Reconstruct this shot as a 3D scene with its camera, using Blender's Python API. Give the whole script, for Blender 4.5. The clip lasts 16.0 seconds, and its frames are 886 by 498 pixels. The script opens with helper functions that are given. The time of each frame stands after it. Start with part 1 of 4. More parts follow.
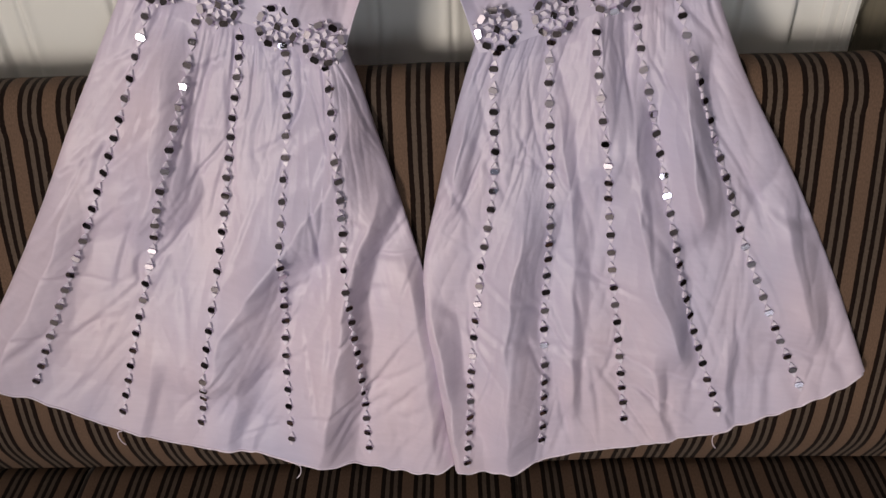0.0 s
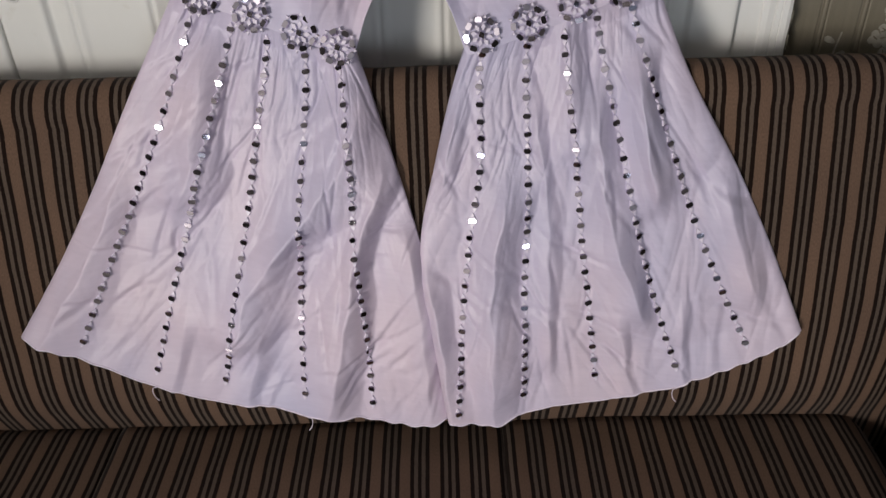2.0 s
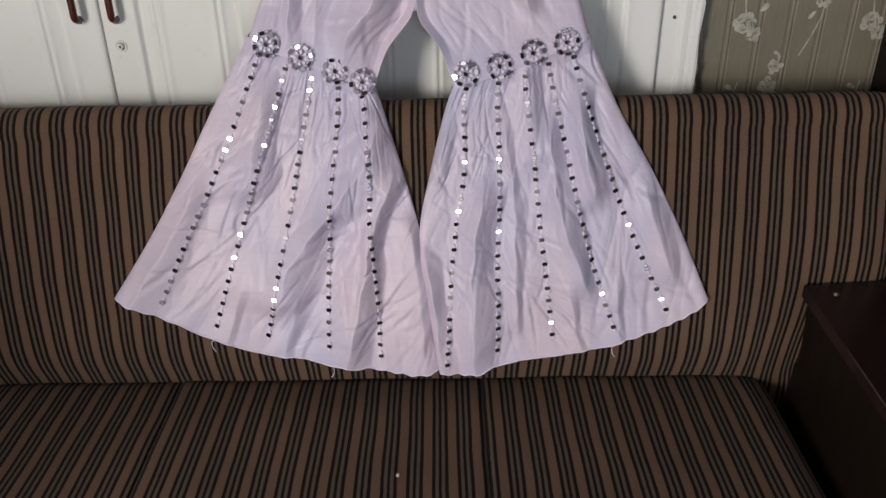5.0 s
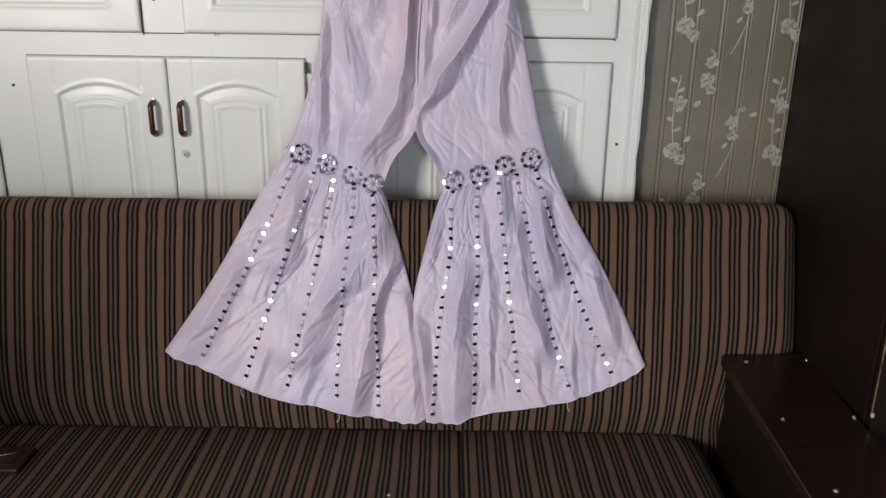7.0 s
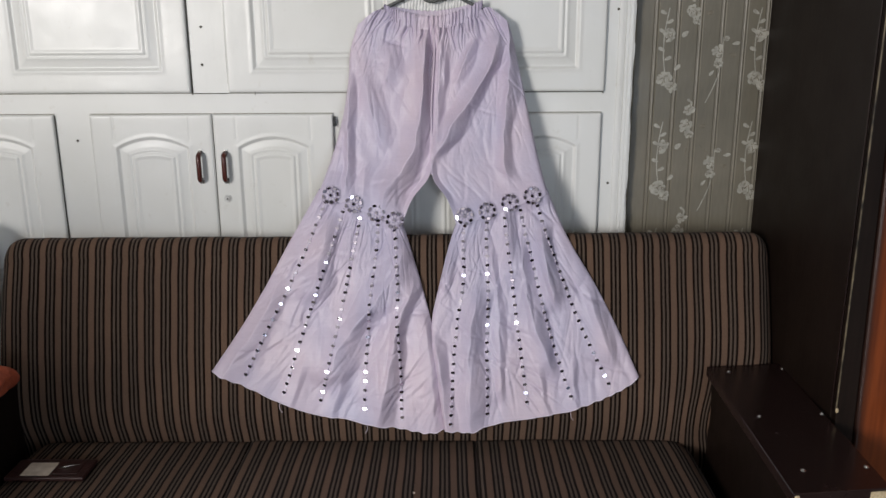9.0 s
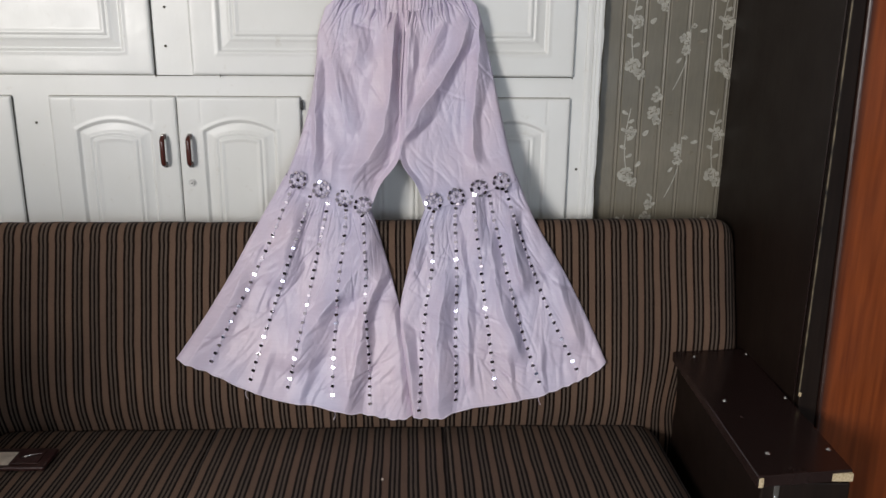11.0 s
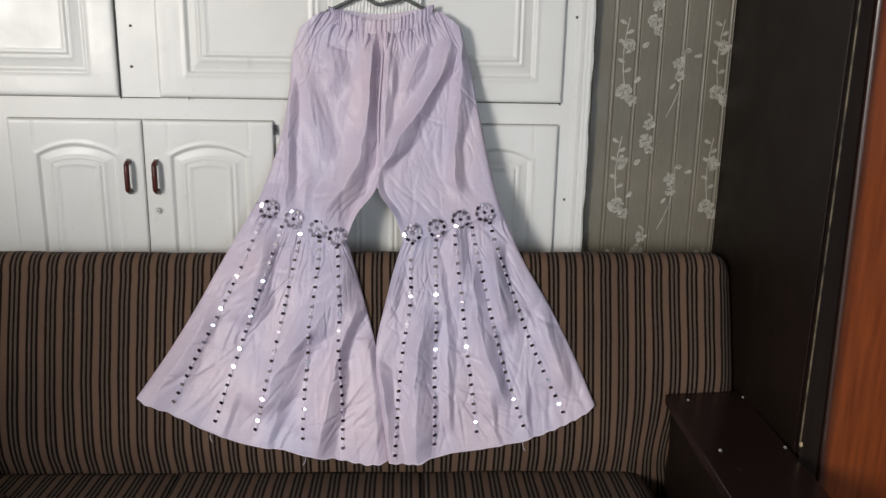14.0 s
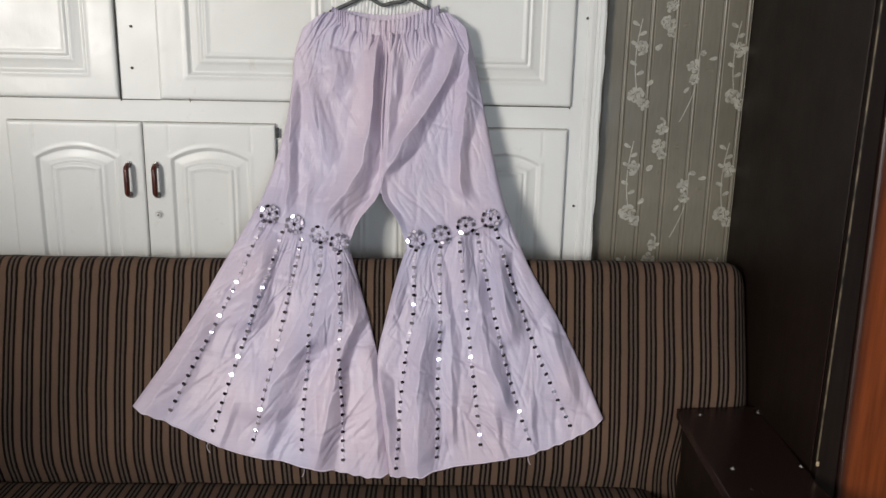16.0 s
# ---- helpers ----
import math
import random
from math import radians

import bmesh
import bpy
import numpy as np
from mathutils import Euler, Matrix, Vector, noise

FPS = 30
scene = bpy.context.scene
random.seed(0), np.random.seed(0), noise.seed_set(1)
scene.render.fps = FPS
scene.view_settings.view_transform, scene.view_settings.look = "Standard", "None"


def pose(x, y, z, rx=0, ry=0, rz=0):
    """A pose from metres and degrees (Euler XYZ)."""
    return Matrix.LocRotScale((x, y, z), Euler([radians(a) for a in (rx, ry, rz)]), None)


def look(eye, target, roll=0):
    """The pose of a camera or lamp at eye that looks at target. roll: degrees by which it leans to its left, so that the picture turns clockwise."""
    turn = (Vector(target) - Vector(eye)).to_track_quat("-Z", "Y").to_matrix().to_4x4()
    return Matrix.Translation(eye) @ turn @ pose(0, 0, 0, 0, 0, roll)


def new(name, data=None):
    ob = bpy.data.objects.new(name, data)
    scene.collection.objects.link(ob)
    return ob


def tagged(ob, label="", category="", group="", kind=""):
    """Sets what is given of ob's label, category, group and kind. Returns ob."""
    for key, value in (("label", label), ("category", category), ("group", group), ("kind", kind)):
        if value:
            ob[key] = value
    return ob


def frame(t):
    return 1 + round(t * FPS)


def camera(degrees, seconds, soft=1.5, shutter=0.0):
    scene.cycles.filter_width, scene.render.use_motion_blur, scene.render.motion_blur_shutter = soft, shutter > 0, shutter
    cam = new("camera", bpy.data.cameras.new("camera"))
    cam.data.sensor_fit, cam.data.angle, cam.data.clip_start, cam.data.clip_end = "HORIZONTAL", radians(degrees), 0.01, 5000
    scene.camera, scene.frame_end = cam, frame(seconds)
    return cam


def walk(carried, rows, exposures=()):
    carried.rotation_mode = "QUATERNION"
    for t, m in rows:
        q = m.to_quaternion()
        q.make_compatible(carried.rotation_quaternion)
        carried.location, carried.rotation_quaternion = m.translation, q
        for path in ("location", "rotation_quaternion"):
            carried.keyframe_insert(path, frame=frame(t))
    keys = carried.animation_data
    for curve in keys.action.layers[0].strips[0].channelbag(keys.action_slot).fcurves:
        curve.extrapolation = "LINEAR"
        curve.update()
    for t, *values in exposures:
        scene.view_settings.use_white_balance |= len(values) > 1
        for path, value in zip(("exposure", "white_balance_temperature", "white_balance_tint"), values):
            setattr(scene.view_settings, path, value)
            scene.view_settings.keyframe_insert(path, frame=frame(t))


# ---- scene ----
cam = camera(56.3, 16.0)
METRES, EYE, TILT, LEAN, TURN = 1.4, 1.30, -37.25, 1.5, 0.0
ROWS = [
    (0.0, 0.0, 0.0, 0.0, 0.0, 0.0, -0.0),
    (0.5, -0.0084, -0.01, -0.006, -0.3, 0.43, 0.04),
    (1.0, -0.0127, -0.0377, -0.0189, -0.4, 1.1, 0.37),
    (1.5, -0.0091, -0.0633, -0.0324, -0.56, 1.86, 0.41),
    (2.0, -0.0014, -0.1055, -0.0571, -0.5, 2.65, 0.14),
    (2.5, 0.0052, -0.1551, -0.0882, -0.36, 3.51, -0.08),
    (3.0, 0.0068, -0.2024, -0.1148, -0.33, 4.66, -0.46),
    (3.5, 0.007, -0.2318, -0.1307, -0.48, 6.53, -0.5),
    (6.0, -0.0013, -0.4579, -0.2659, -1.23, 12.98, -0.57),
    (6.5, 0.0055, -0.5251, -0.3106, -1.5, 17.25, -1.19),
    (7.0, 0.0163, -0.5726, -0.3392, -1.15, 18.51, -1.96),
    (7.5, 0.0021, -0.601, -0.3601, -1.48, 19.48, -2.21),
    (8.0, -0.003, -0.6517, -0.3889, -1.39, 20.38, -2.26),
    (8.5, -0.0011, -0.6926, -0.42, -0.97, 21.41, -1.36),
    (9.0, -0.0043, -0.7154, -0.4384, -0.68, 22.36, -1.04),
    (11.5, -0.0096, -0.7023, -0.4361, -3.42, 21.45, -0.25),
    (12.0, -0.002, -0.6879, -0.4261, -3.59, 21.87, -0.32),
    (12.5, 0.0039, -0.6694, -0.4148, -3.63, 22.22, -0.46),
    (13.0, 0.0085, -0.6562, -0.4022, -3.69, 22.52, -0.43),
    (13.5, 0.0154, -0.6502, -0.3935, -3.51, 22.8, -0.52),
    (14.0, 0.019, -0.643, -0.3901, -3.42, 23.01, -0.56),
    (14.5, 0.023, -0.633, -0.3838, -3.21, 23.01, -0.63),
    (15.0, 0.0263, -0.6263, -0.3812, -2.97, 22.82, -0.77),
    (15.5, 0.0295, -0.6206, -0.3795, -2.83, 23.02, -1.0),
    (16.0, 0.0437, -0.6117, -0.3716, -2.38, 23.31, -1.49),
]
walk(cam, [(t, pose(0, 0, EYE, TILT, LEAN, TURN) @ pose(METRES * x, METRES * y, METRES * z, 90 + pitch, roll, yaw)) for t, x, y, z, yaw, pitch, roll in ROWS],
     [(0.0, -0.12, 7220, 14), (1.5, -0.08, 6800, 11), (3.5, -0.03, 6700, 11), (6.0, -0.02, 6700, 11), (7.0, 0.0, 6550, 11), (8.5, -0.10, 6550, 11), (9.0, -0.06, 6450, 10), (11.5, 0.0, 6480, 10), (16.0, 0.02, 6600, 9)])

# ---- world and lights ----
world = bpy.data.worlds.new("world")
scene.world = world
world.use_nodes = True
world.node_tree.nodes["Background"].inputs[0].default_value = (0.55, 0.65, 0.8, 1)
world.node_tree.nodes["Background"].inputs[1].default_value = 0.3


def area_lamp(name, eye, target, sx, sy, watts, colour):
    data = bpy.data.lights.new(name, "AREA")
    data.shape, data.size, data.size_y, data.energy, data.color = "RECTANGLE", sx, sy, watts, colour
    ob = new(name, data)
    ob.matrix_world = look(eye, target)
    return ob


area_lamp("window_daylight", (-2.80, -4.12, 1.90), (-0.1, 0.8, 1.0), 1.00, 1.25, 200, (1.0, 0.96, 0.92))
# added fill lamp, no known source; balances the window from the right
area_lamp("cool_fill", (0.95, -4.30, 1.20), (0.1, 0.9, 1.0), 0.85, 1.7, 37, (0.78, 0.88, 1.0))


# ---- materials ----
def material(name, colour, rough=0.6, metal=0.0, spec=0.5):
    m = bpy.data.materials.new(name)
    m.use_nodes = True
    b = m.node_tree.nodes["Principled BSDF"]
    b.inputs["Base Color"].default_value = (*colour, 1)
    b.inputs["Roughness"].default_value = rough
    b.inputs["Metallic"].default_value = metal
    b.inputs["Specular IOR Level"].default_value = spec
    return m, m.node_tree.nodes, m.node_tree.links, b


def tex_noise(n, l, scale, detail=4.0, vec=None, stretch=None, coord="Object"):
    t = n.new("ShaderNodeTexNoise")
    t.inputs["Scale"].default_value, t.inputs["Detail"].default_value = scale, detail
    if vec is None:
        vec = n.new("ShaderNodeTexCoord").outputs[coord]
    if stretch:
        mp = n.new("ShaderNodeMapping")
        mp.inputs["Scale"].default_value = stretch
        l.new(vec, mp.inputs["Vector"])
        vec = mp.outputs["Vector"]
    l.new(vec, t.inputs["Vector"])
    return t.outputs["Fac"]


def ramp(n, l, fac, stops, interpolation="LINEAR"):
    r = n.new("ShaderNodeValToRGB")
    r.color_ramp.interpolation = interpolation
    e = r.color_ramp.elements
    while len(e) < len(stops):
        e.new(0.5)
    for k, (p, c) in enumerate(stops):
        e[k].position, e[k].color = p, (*c, 1)
    l.new(fac, r.inputs["Fac"])
    return r.outputs["Color"]


def blend(n, l, fac, a, b, mode="MIX"):
    m = n.new("ShaderNodeMix")
    m.data_type, m.blend_type = "RGBA", mode
    for k, v in ((0, fac), (6, a), (7, b)):
        if hasattr(v, "is_linked"):
            l.new(v, m.inputs[k])
        else:
            m.inputs[k].default_value = v if k == 0 else (*v, 1)
    return m.outputs[2]


def relief(n, l, b, height, strength, distance):
    u = n.new("ShaderNodeBump")
    u.inputs["Strength"].default_value, u.inputs["Distance"].default_value = strength, distance
    l.new(height, u.inputs["Height"])
    l.new(u.outputs["Normal"], b.inputs["Normal"])


def math_node(n, l, op, a, b=0.0):
    m = n.new("ShaderNodeMath")
    m.operation = op
    for k, v in ((0, a), (1, b)):
        if hasattr(v, "is_linked"):
            l.new(v, m.inputs[k])
        else:
            m.inputs[k].default_value = v
    return m.outputs[0]


def make_paint():
    m, n, l, b = material("white_gloss_paint", (0.74, 0.74, 0.70), 0.38)
    big = tex_noise(n, l, 3.0, 5)
    c = ramp(n, l, big, [(0.3, (0.71, 0.71, 0.68)), (0.7, (0.77, 0.775, 0.765))])
    fine = tex_noise(n, l, 38.0, 8)
    c = blend(n, l, ramp(n, l, fine, [(0.66, (0, 0, 0)), (0.80, (0.35, 0.35, 0.35))]), c, (0.52, 0.49, 0.42))
    l.new(c, b.inputs["Base Color"])
    l.new(math_node(n, l, "ADD", math_node(n, l, "MULTIPLY", tex_noise(n, l, 9, 3), 0.3), 0.22), b.inputs["Roughness"])
    relief(n, l, b, tex_noise(n, l, 45, 4, stretch=(1, 1, 0.25)), 0.25, 0.002)
    return m


def make_stripes():
    m, n, l, b = material("striped_upholstery", (0.1, 0.08, 0.06), 0.92, spec=0.08)
    uv = n.new("ShaderNodeUVMap").outputs["UV"]
    sep = n.new("ShaderNodeSeparateXYZ")
    l.new(uv, sep.inputs[0])
    wob = math_node(n, l, "MULTIPLY", math_node(n, l, "SUBTRACT", tex_noise(n, l, 6, 2, uv), 0.5), 0.006)
    fuzz = math_node(n, l, "MULTIPLY", math_node(n, l, "SUBTRACT", tex_noise(n, l, 420, 2, uv), 0.5), 0.0022)
    x = math_node(n, l, "ADD", math_node(n, l, "ADD", sep.outputs[0], wob), fuzz)
    fr = math_node(n, l, "FRACT", math_node(n, l, "DIVIDE", math_node(n, l, "ADD", x, 3.568), 0.040))
    dark, brown, grey = (0.0110, 0.0060, 0.0045), (0.132, 0.084, 0.060), (0.098, 0.073, 0.058)
    c = ramp(n, l, fr, [(0.0, dark), (0.135, grey), (0.26, dark), (0.38, grey), (0.505, dark), (0.645, brown)], "CONSTANT")
    weave = tex_noise(n, l, 900, 3, uv, (1, 0.35, 1))
    c = blend(n, l, 0.55, c, ramp(n, l, weave, [(0.25, (0.45, 0.45, 0.45)), (0.75, (1.5, 1.5, 1.5))]), "MULTIPLY")
    worn = tex_noise(n, l, 5, 5, uv)
    c = blend(n, l, 0.6, c, ramp(n, l, worn, [(0.3, (0.75, 0.75, 0.78)), (0.7, (1.15, 1.1, 1.05))]), "MULTIPLY")
    l.new(c, b.inputs["Base Color"])
    b.inputs["Sheen Weight"].default_value = 0.03
    b.inputs["Sheen Roughness"].default_value = 0.5
    relief(n, l, b, weave, 0.35, 0.0012)
    return m


def make_silk():
    m, n, l, b = material("lilac_shot_silk", (0.5, 0.42, 0.6), 0.48, spec=0.65)
    big = tex_noise(n, l, 5.0, 3, stretch=(1.6, 1, 0.7))
    c = ramp(n, l, big, [(0.30, (0.480, 0.452, 0.600)), (0.50, (0.552, 0.484, 0.606)), (0.70, (0.622, 0.518, 0.606))])
    slub = tex_noise(n, l, 60, 5, stretch=(0.4, 1, 4))
    c = blend(n, l, 0.20, c, ramp(n, l, slub, [(0.3, (0.82, 0.82, 0.85)), (0.7, (1.1, 1.1, 1.1))]), "MULTIPLY")
    l.new(c, b.inputs["Base Color"])
    b.inputs["Sheen Weight"].default_value = 0.10
    b.inputs["Sheen Roughness"].default_value = 0.30
    b.inputs["Sheen Tint"].default_value = (0.84, 0.86, 1.0, 1)
    crease = math_node(n, l, "ADD", tex_noise(n, l, 11, 6, stretch=(1.5, 1, 0.55)), math_node(n, l, "MULTIPLY", tex_noise(n, l, 38, 6, stretch=(1.2, 1, 0.6)), 0.3))
    both = math_node(n, l, "ADD", crease, math_node(n, l, "MULTIPLY", tex_noise(n, l, 500, 2, stretch=(0.3, 1, 3)), 0.10))
    relief(n, l, b, both, 0.16, 0.010)
    return m


def make_wood(name, dark, light, rough, scale=7.0, grain=(14, 14, 0.7), spec=0.5):
    m, n, l, b = material(name, dark, rough)
    g = tex_noise(n, l, scale, 8, stretch=grain)
    c = ramp(n, l, g, [(0.3, dark), (0.72, light)])
    smear = tex_noise(n, l, 4.5, 4)
    l.new(blend(n, l, 0.5, c, ramp(n, l, smear, [(0.3, (0.8, 0.8, 0.8)), (0.75, (1.15, 1.12, 1.1))]), "MULTIPLY"), b.inputs["Base Color"])
    l.new(math_node(n, l, "ADD", math_node(n, l, "MULTIPLY", tex_noise(n, l, 11, 5), 0.25), rough - 0.12), b.inputs["Roughness"])
    relief(n, l, b, g, 0.12, 0.001)
    b.inputs["Specular IOR Level"].default_value = spec
    return m


def make_wallpaper():
    m, n, l, b = material("grey_brown_panelling", (0.15, 0.135, 0.10), 0.36)
    c = ramp(n, l, tex_noise(n, l, 7, 5), [(0.3, (0.142, 0.128, 0.096)), (0.7, (0.185, 0.165, 0.125))])
    c = blend(n, l, 0.5, c, ramp(n, l, tex_noise(n, l, 60, 6, stretch=(3, 1, 0.4)), [(0.3, (0.85, 0.85, 0.85)), (0.7, (1.12, 1.1, 1.08))]), "MULTIPLY")
    l.new(c, b.inputs["Base Color"])
    l.new(math_node(n, l, "ADD", math_node(n, l, "MULTIPLY", tex_noise(n, l, 8, 4), 0.3), 0.22), b.inputs["Roughness"])
    relief(n, l, b, tex_noise(n, l, 300, 2), 0.25, 0.0010)
    return m


def make_speckled(name, a, c2, scale, rough=0.6, metal=0.0, bump=0.0):
    m, n, l, b = material(name, a, rough, metal)
    t = tex_noise(n, l, scale, 6)
    l.new(ramp(n, l, t, [(0.3, a), (0.7, c2)]), b.inputs["Base Color"])
    if bump:
        relief(n, l, b, t, bump, 0.004)
    return m


PAINT = make_paint()
STRIPES = make_stripes()
SILK = make_silk()
PAPER = make_wallpaper()
DARKWOOD = make_wood("dark_brown_laminate", (0.0085, 0.0050, 0.0037), (0.0150, 0.0090, 0.0066), 0.46, spec=0.20)
BOARD = make_wood("dark_brown_board", (0.016, 0.008, 0.0075), (0.026, 0.015, 0.0140), 0.22)
ORANGE = make_wood("polished_orange_wood", (0.15, 0.030, 0.006), (0.26, 0.060, 0.013), 0.35)


def dark_edge(m, x0, x1, dark):
    """A dark tone that fades into the wood between x0 and x1."""
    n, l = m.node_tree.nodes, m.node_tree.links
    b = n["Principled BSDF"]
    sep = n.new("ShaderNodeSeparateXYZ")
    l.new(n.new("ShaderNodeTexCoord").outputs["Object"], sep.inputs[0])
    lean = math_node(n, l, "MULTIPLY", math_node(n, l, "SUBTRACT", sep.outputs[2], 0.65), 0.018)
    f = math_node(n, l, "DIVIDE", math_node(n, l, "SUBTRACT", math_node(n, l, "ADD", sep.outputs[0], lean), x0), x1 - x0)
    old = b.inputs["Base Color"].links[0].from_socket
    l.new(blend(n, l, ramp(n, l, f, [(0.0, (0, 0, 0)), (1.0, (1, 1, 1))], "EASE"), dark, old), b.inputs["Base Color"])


dark_edge(ORANGE, 0.834, 0.866, (0.010, 0.006, 0.005))
HANDLE = make_wood("reddish_brown_handle", (0.045, 0.008, 0.006), (0.10, 0.022, 0.014), 0.25, 30)
CHIP = make_speckled("raw_chipboard", (0.42, 0.31, 0.18), (0.66, 0.55, 0.36), 220, 0.9, 0, 0.5)
CHROME = make_speckled("worn_chrome", (0.62, 0.62, 0.60), (0.85, 0.85, 0.84), 90, 0.22, 1.0)
STEEL = make_speckled("brushed_steel", (0.50, 0.50, 0.49), (0.70, 0.70, 0.69), 120, 0.42, 0.55)
MIRROR = material("little_mirror", (0.60, 0.56, 0.64), 0.03, 1.0)[0]
SILVER = make_speckled("silver_thread", (0.58, 0.53, 0.66), (0.76, 0.70, 0.80), 260, 0.38, 0.0)
PIPING = make_speckled("white_hem_thread", (0.62, 0.55, 0.66), (0.78, 0.70, 0.80), 160, 0.7)
FLOWER = make_speckled("pale_printed_flower", (0.27, 0.26, 0.22), (0.46, 0.44, 0.38), 90, 0.40)
STEM = make_speckled("brown_printed_leaf", (0.12, 0.105, 0.075), (0.22, 0.19, 0.14), 120, 0.5)
HANGER = make_speckled("grey_hanger", (0.055, 0.06, 0.06), (0.12, 0.125, 0.12), 90, 0.35)
PLASTIC = make_speckled("crinkled_white_wrap", (0.62, 0.62, 0.60), (0.85, 0.85, 0.84), 60, 0.25, 0.0, 0.9)
CLOTH = make_speckled("orange_cloth", (0.30, 0.055, 0.022), (0.46, 0.10, 0.04), 45, 0.85, 0, 0.5)
GREYCLOTH = make_speckled("grey_cloth", (0.28, 0.25, 0.20), (0.42, 0.38, 0.31), 70, 0.9, 0, 0.4)
WHITECLOTH = make_speckled("white_cotton", (0.66, 0.66, 0.64), (0.80, 0.80, 0.79), 30, 0.9, 0, 0.4)
LEATHER = make_speckled("dark_red_leather", (0.022, 0.007, 0.006), (0.045, 0.013, 0.011), 140, 0.45, 0, 0.3)
CARD = make_speckled("pale_paper", (0.55, 0.45, 0.36), (0.72, 0.62, 0.52), 60, 0.8)
BLACK = make_speckled("black_plastic", (0.012, 0.012, 0.013), (0.03, 0.03, 0.03), 80, 0.35)
DARK_MARK = make_speckled("dark_mark", (0.05, 0.045, 0.035), (0.14, 0.13, 0.10), 160, 0.8)
GAP_SHADE = make_speckled("gap_shade", (0.20, 0.19, 0.16), (0.42, 0.40, 0.35), 120, 0.85)
GILT = make_speckled("worn_edge", (0.015, 0.011, 0.008), (0.20, 0.16, 0.10), 38, 0.45, 0.1)
PLASTER = make_speckled("room_plaster", (0.075, 0.07, 0.068), (0.11, 0.105, 0.10), 4, 0.9)
CEIL = make_speckled("ceiling_plaster", (0.50, 0.50, 0.50), (0.58, 0.58, 0.575), 3, 0.9)
TILE = make_speckled("floor_terrazzo", (0.10, 0.09, 0.08), (0.17, 0.16, 0.14), 30, 0.4)


# ---- mesh helpers ----
def part(name, bm, mat, parent=None, label="", smooth=False):
    me = bpy.data.meshes.new(name)
    bmesh.ops.recalc_face_normals(bm, faces=bm.faces)
    bm.to_mesh(me)
    bm.free()
    me.materials.append(mat)
    if smooth:
        me.shade_smooth()
    ob = new(name, me)
    if parent:
        ob.parent = parent
    if label:
        ob["label"] = label
    return ob


def box_bm(x0, x1, y0, y1, z0, z1, bevel=0.0, seg=2):
    bm = bmesh.new()
    bmesh.ops.create_cube(bm, size=1)
    for v in bm.verts:
        v.co = ((x0 + x1) / 2 + v.co.x * (x1 - x0), (y0 + y1) / 2 + v.co.y * (y1 - y0), (z0 + z1) / 2 + v.co.z * (z1 - z0))
    if bevel:
        bmesh.ops.bevel(bm, geom=bm.edges[:], offset=bevel, segments=seg, profile=0.5, affect="EDGES")
    return bm


def box(name, x0, x1, y0, y1, z0, z1, mat, parent=None, bevel=0.0, label="", seg=2):
    return part(name, box_bm(x0, x1, y0, y1, z0, z1, bevel, seg), mat, parent, label)


def grid_mesh(name, pts, mat, parent=None, uvs=None, closed_u=False, label="", smooth=True):
    """A sheet from an array of points, rows by columns."""
    r, c = pts.shape[:2]
    me = bpy.data.meshes.new(name)
    idx = np.arange(r * c).reshape(r, c)
    nxt = np.roll(idx, -1, 1) if closed_u else idx[:, 1:]
    cur = idx if closed_u else idx[:, :-1]
    q = np.stack([cur[:-1], nxt[:-1], nxt[1:], cur[1:]], -1).reshape(-1, 4)
    me.from_pydata(pts.reshape(-1, 3).tolist(), [], q.tolist())
    if uvs is not None:
        lay = me.uv_layers.new(name="UVMap")
        flat = uvs.reshape(-1, 2)[q.reshape(-1)]
        lay.data.foreach_set("uv", flat.astype(np.float32).reshape(-1))
    me.materials.append(mat)
    if smooth:
        me.shade_smooth()
    ob = new(name, me)
    if parent:
        ob.parent = parent
    if label:
        ob["label"] = label
    return ob


def tube_bm(points, radius, sides=8, closed=False):
    """A round bar along points, with flat ends."""
    bm = bmesh.new()
    pts = [Vector(p) for p in points]
    rings = []
    for k, p in enumerate(pts):
        a = pts[k - 1] if k or closed else p
        b = pts[(k + 1) % len(pts)] if k < len(pts) - 1 or closed else p
        d = (b - a).normalized()
        side = d.cross(Vector((0.31, -0.92, 0.17))).normalized()
        up = side.cross(d)
        rings.append([bm.verts.new(p + radius * (math.cos(i * 2 * math.pi / sides) * side + math.sin(i * 2 * math.pi / sides) * up)) for i in range(sides)])
    for k in range(len(rings) - (0 if closed else 1)):
        A, B = rings[k], rings[(k + 1) % len(rings)]
        for i in range(sides):
            bm.faces.new((A[i], A[(i + 1) % sides], B[(i + 1) % sides], B[i]))
    if not closed:
        bm.faces.new(rings[0])
        bm.faces.new(rings[-1][::-1])
    return bm


def smooth_curve(xs, ys):
    """A smooth function through a few control values."""
    xs, ys = np.array(xs, float), np.array(ys, float)
    m = np.gradient(ys, xs)

    def value(x):
        x = np.clip(np.asarray(x, float), xs[0], xs[-1])
        k = np.clip(np.searchsorted(xs, x) - 1, 0, len(xs) - 2)
        h = xs[k + 1] - xs[k]
        t = (x - xs[k]) / h
        return ((2 * t**3 - 3 * t**2 + 1) * ys[k] + (t**3 - 2 * t**2 + t) * h * m[k]
                + (-2 * t**3 + 3 * t**2) * ys[k + 1] + (t**3 - t**2) * h * m[k + 1])
    return value


rng = np.random.default_rng(7)


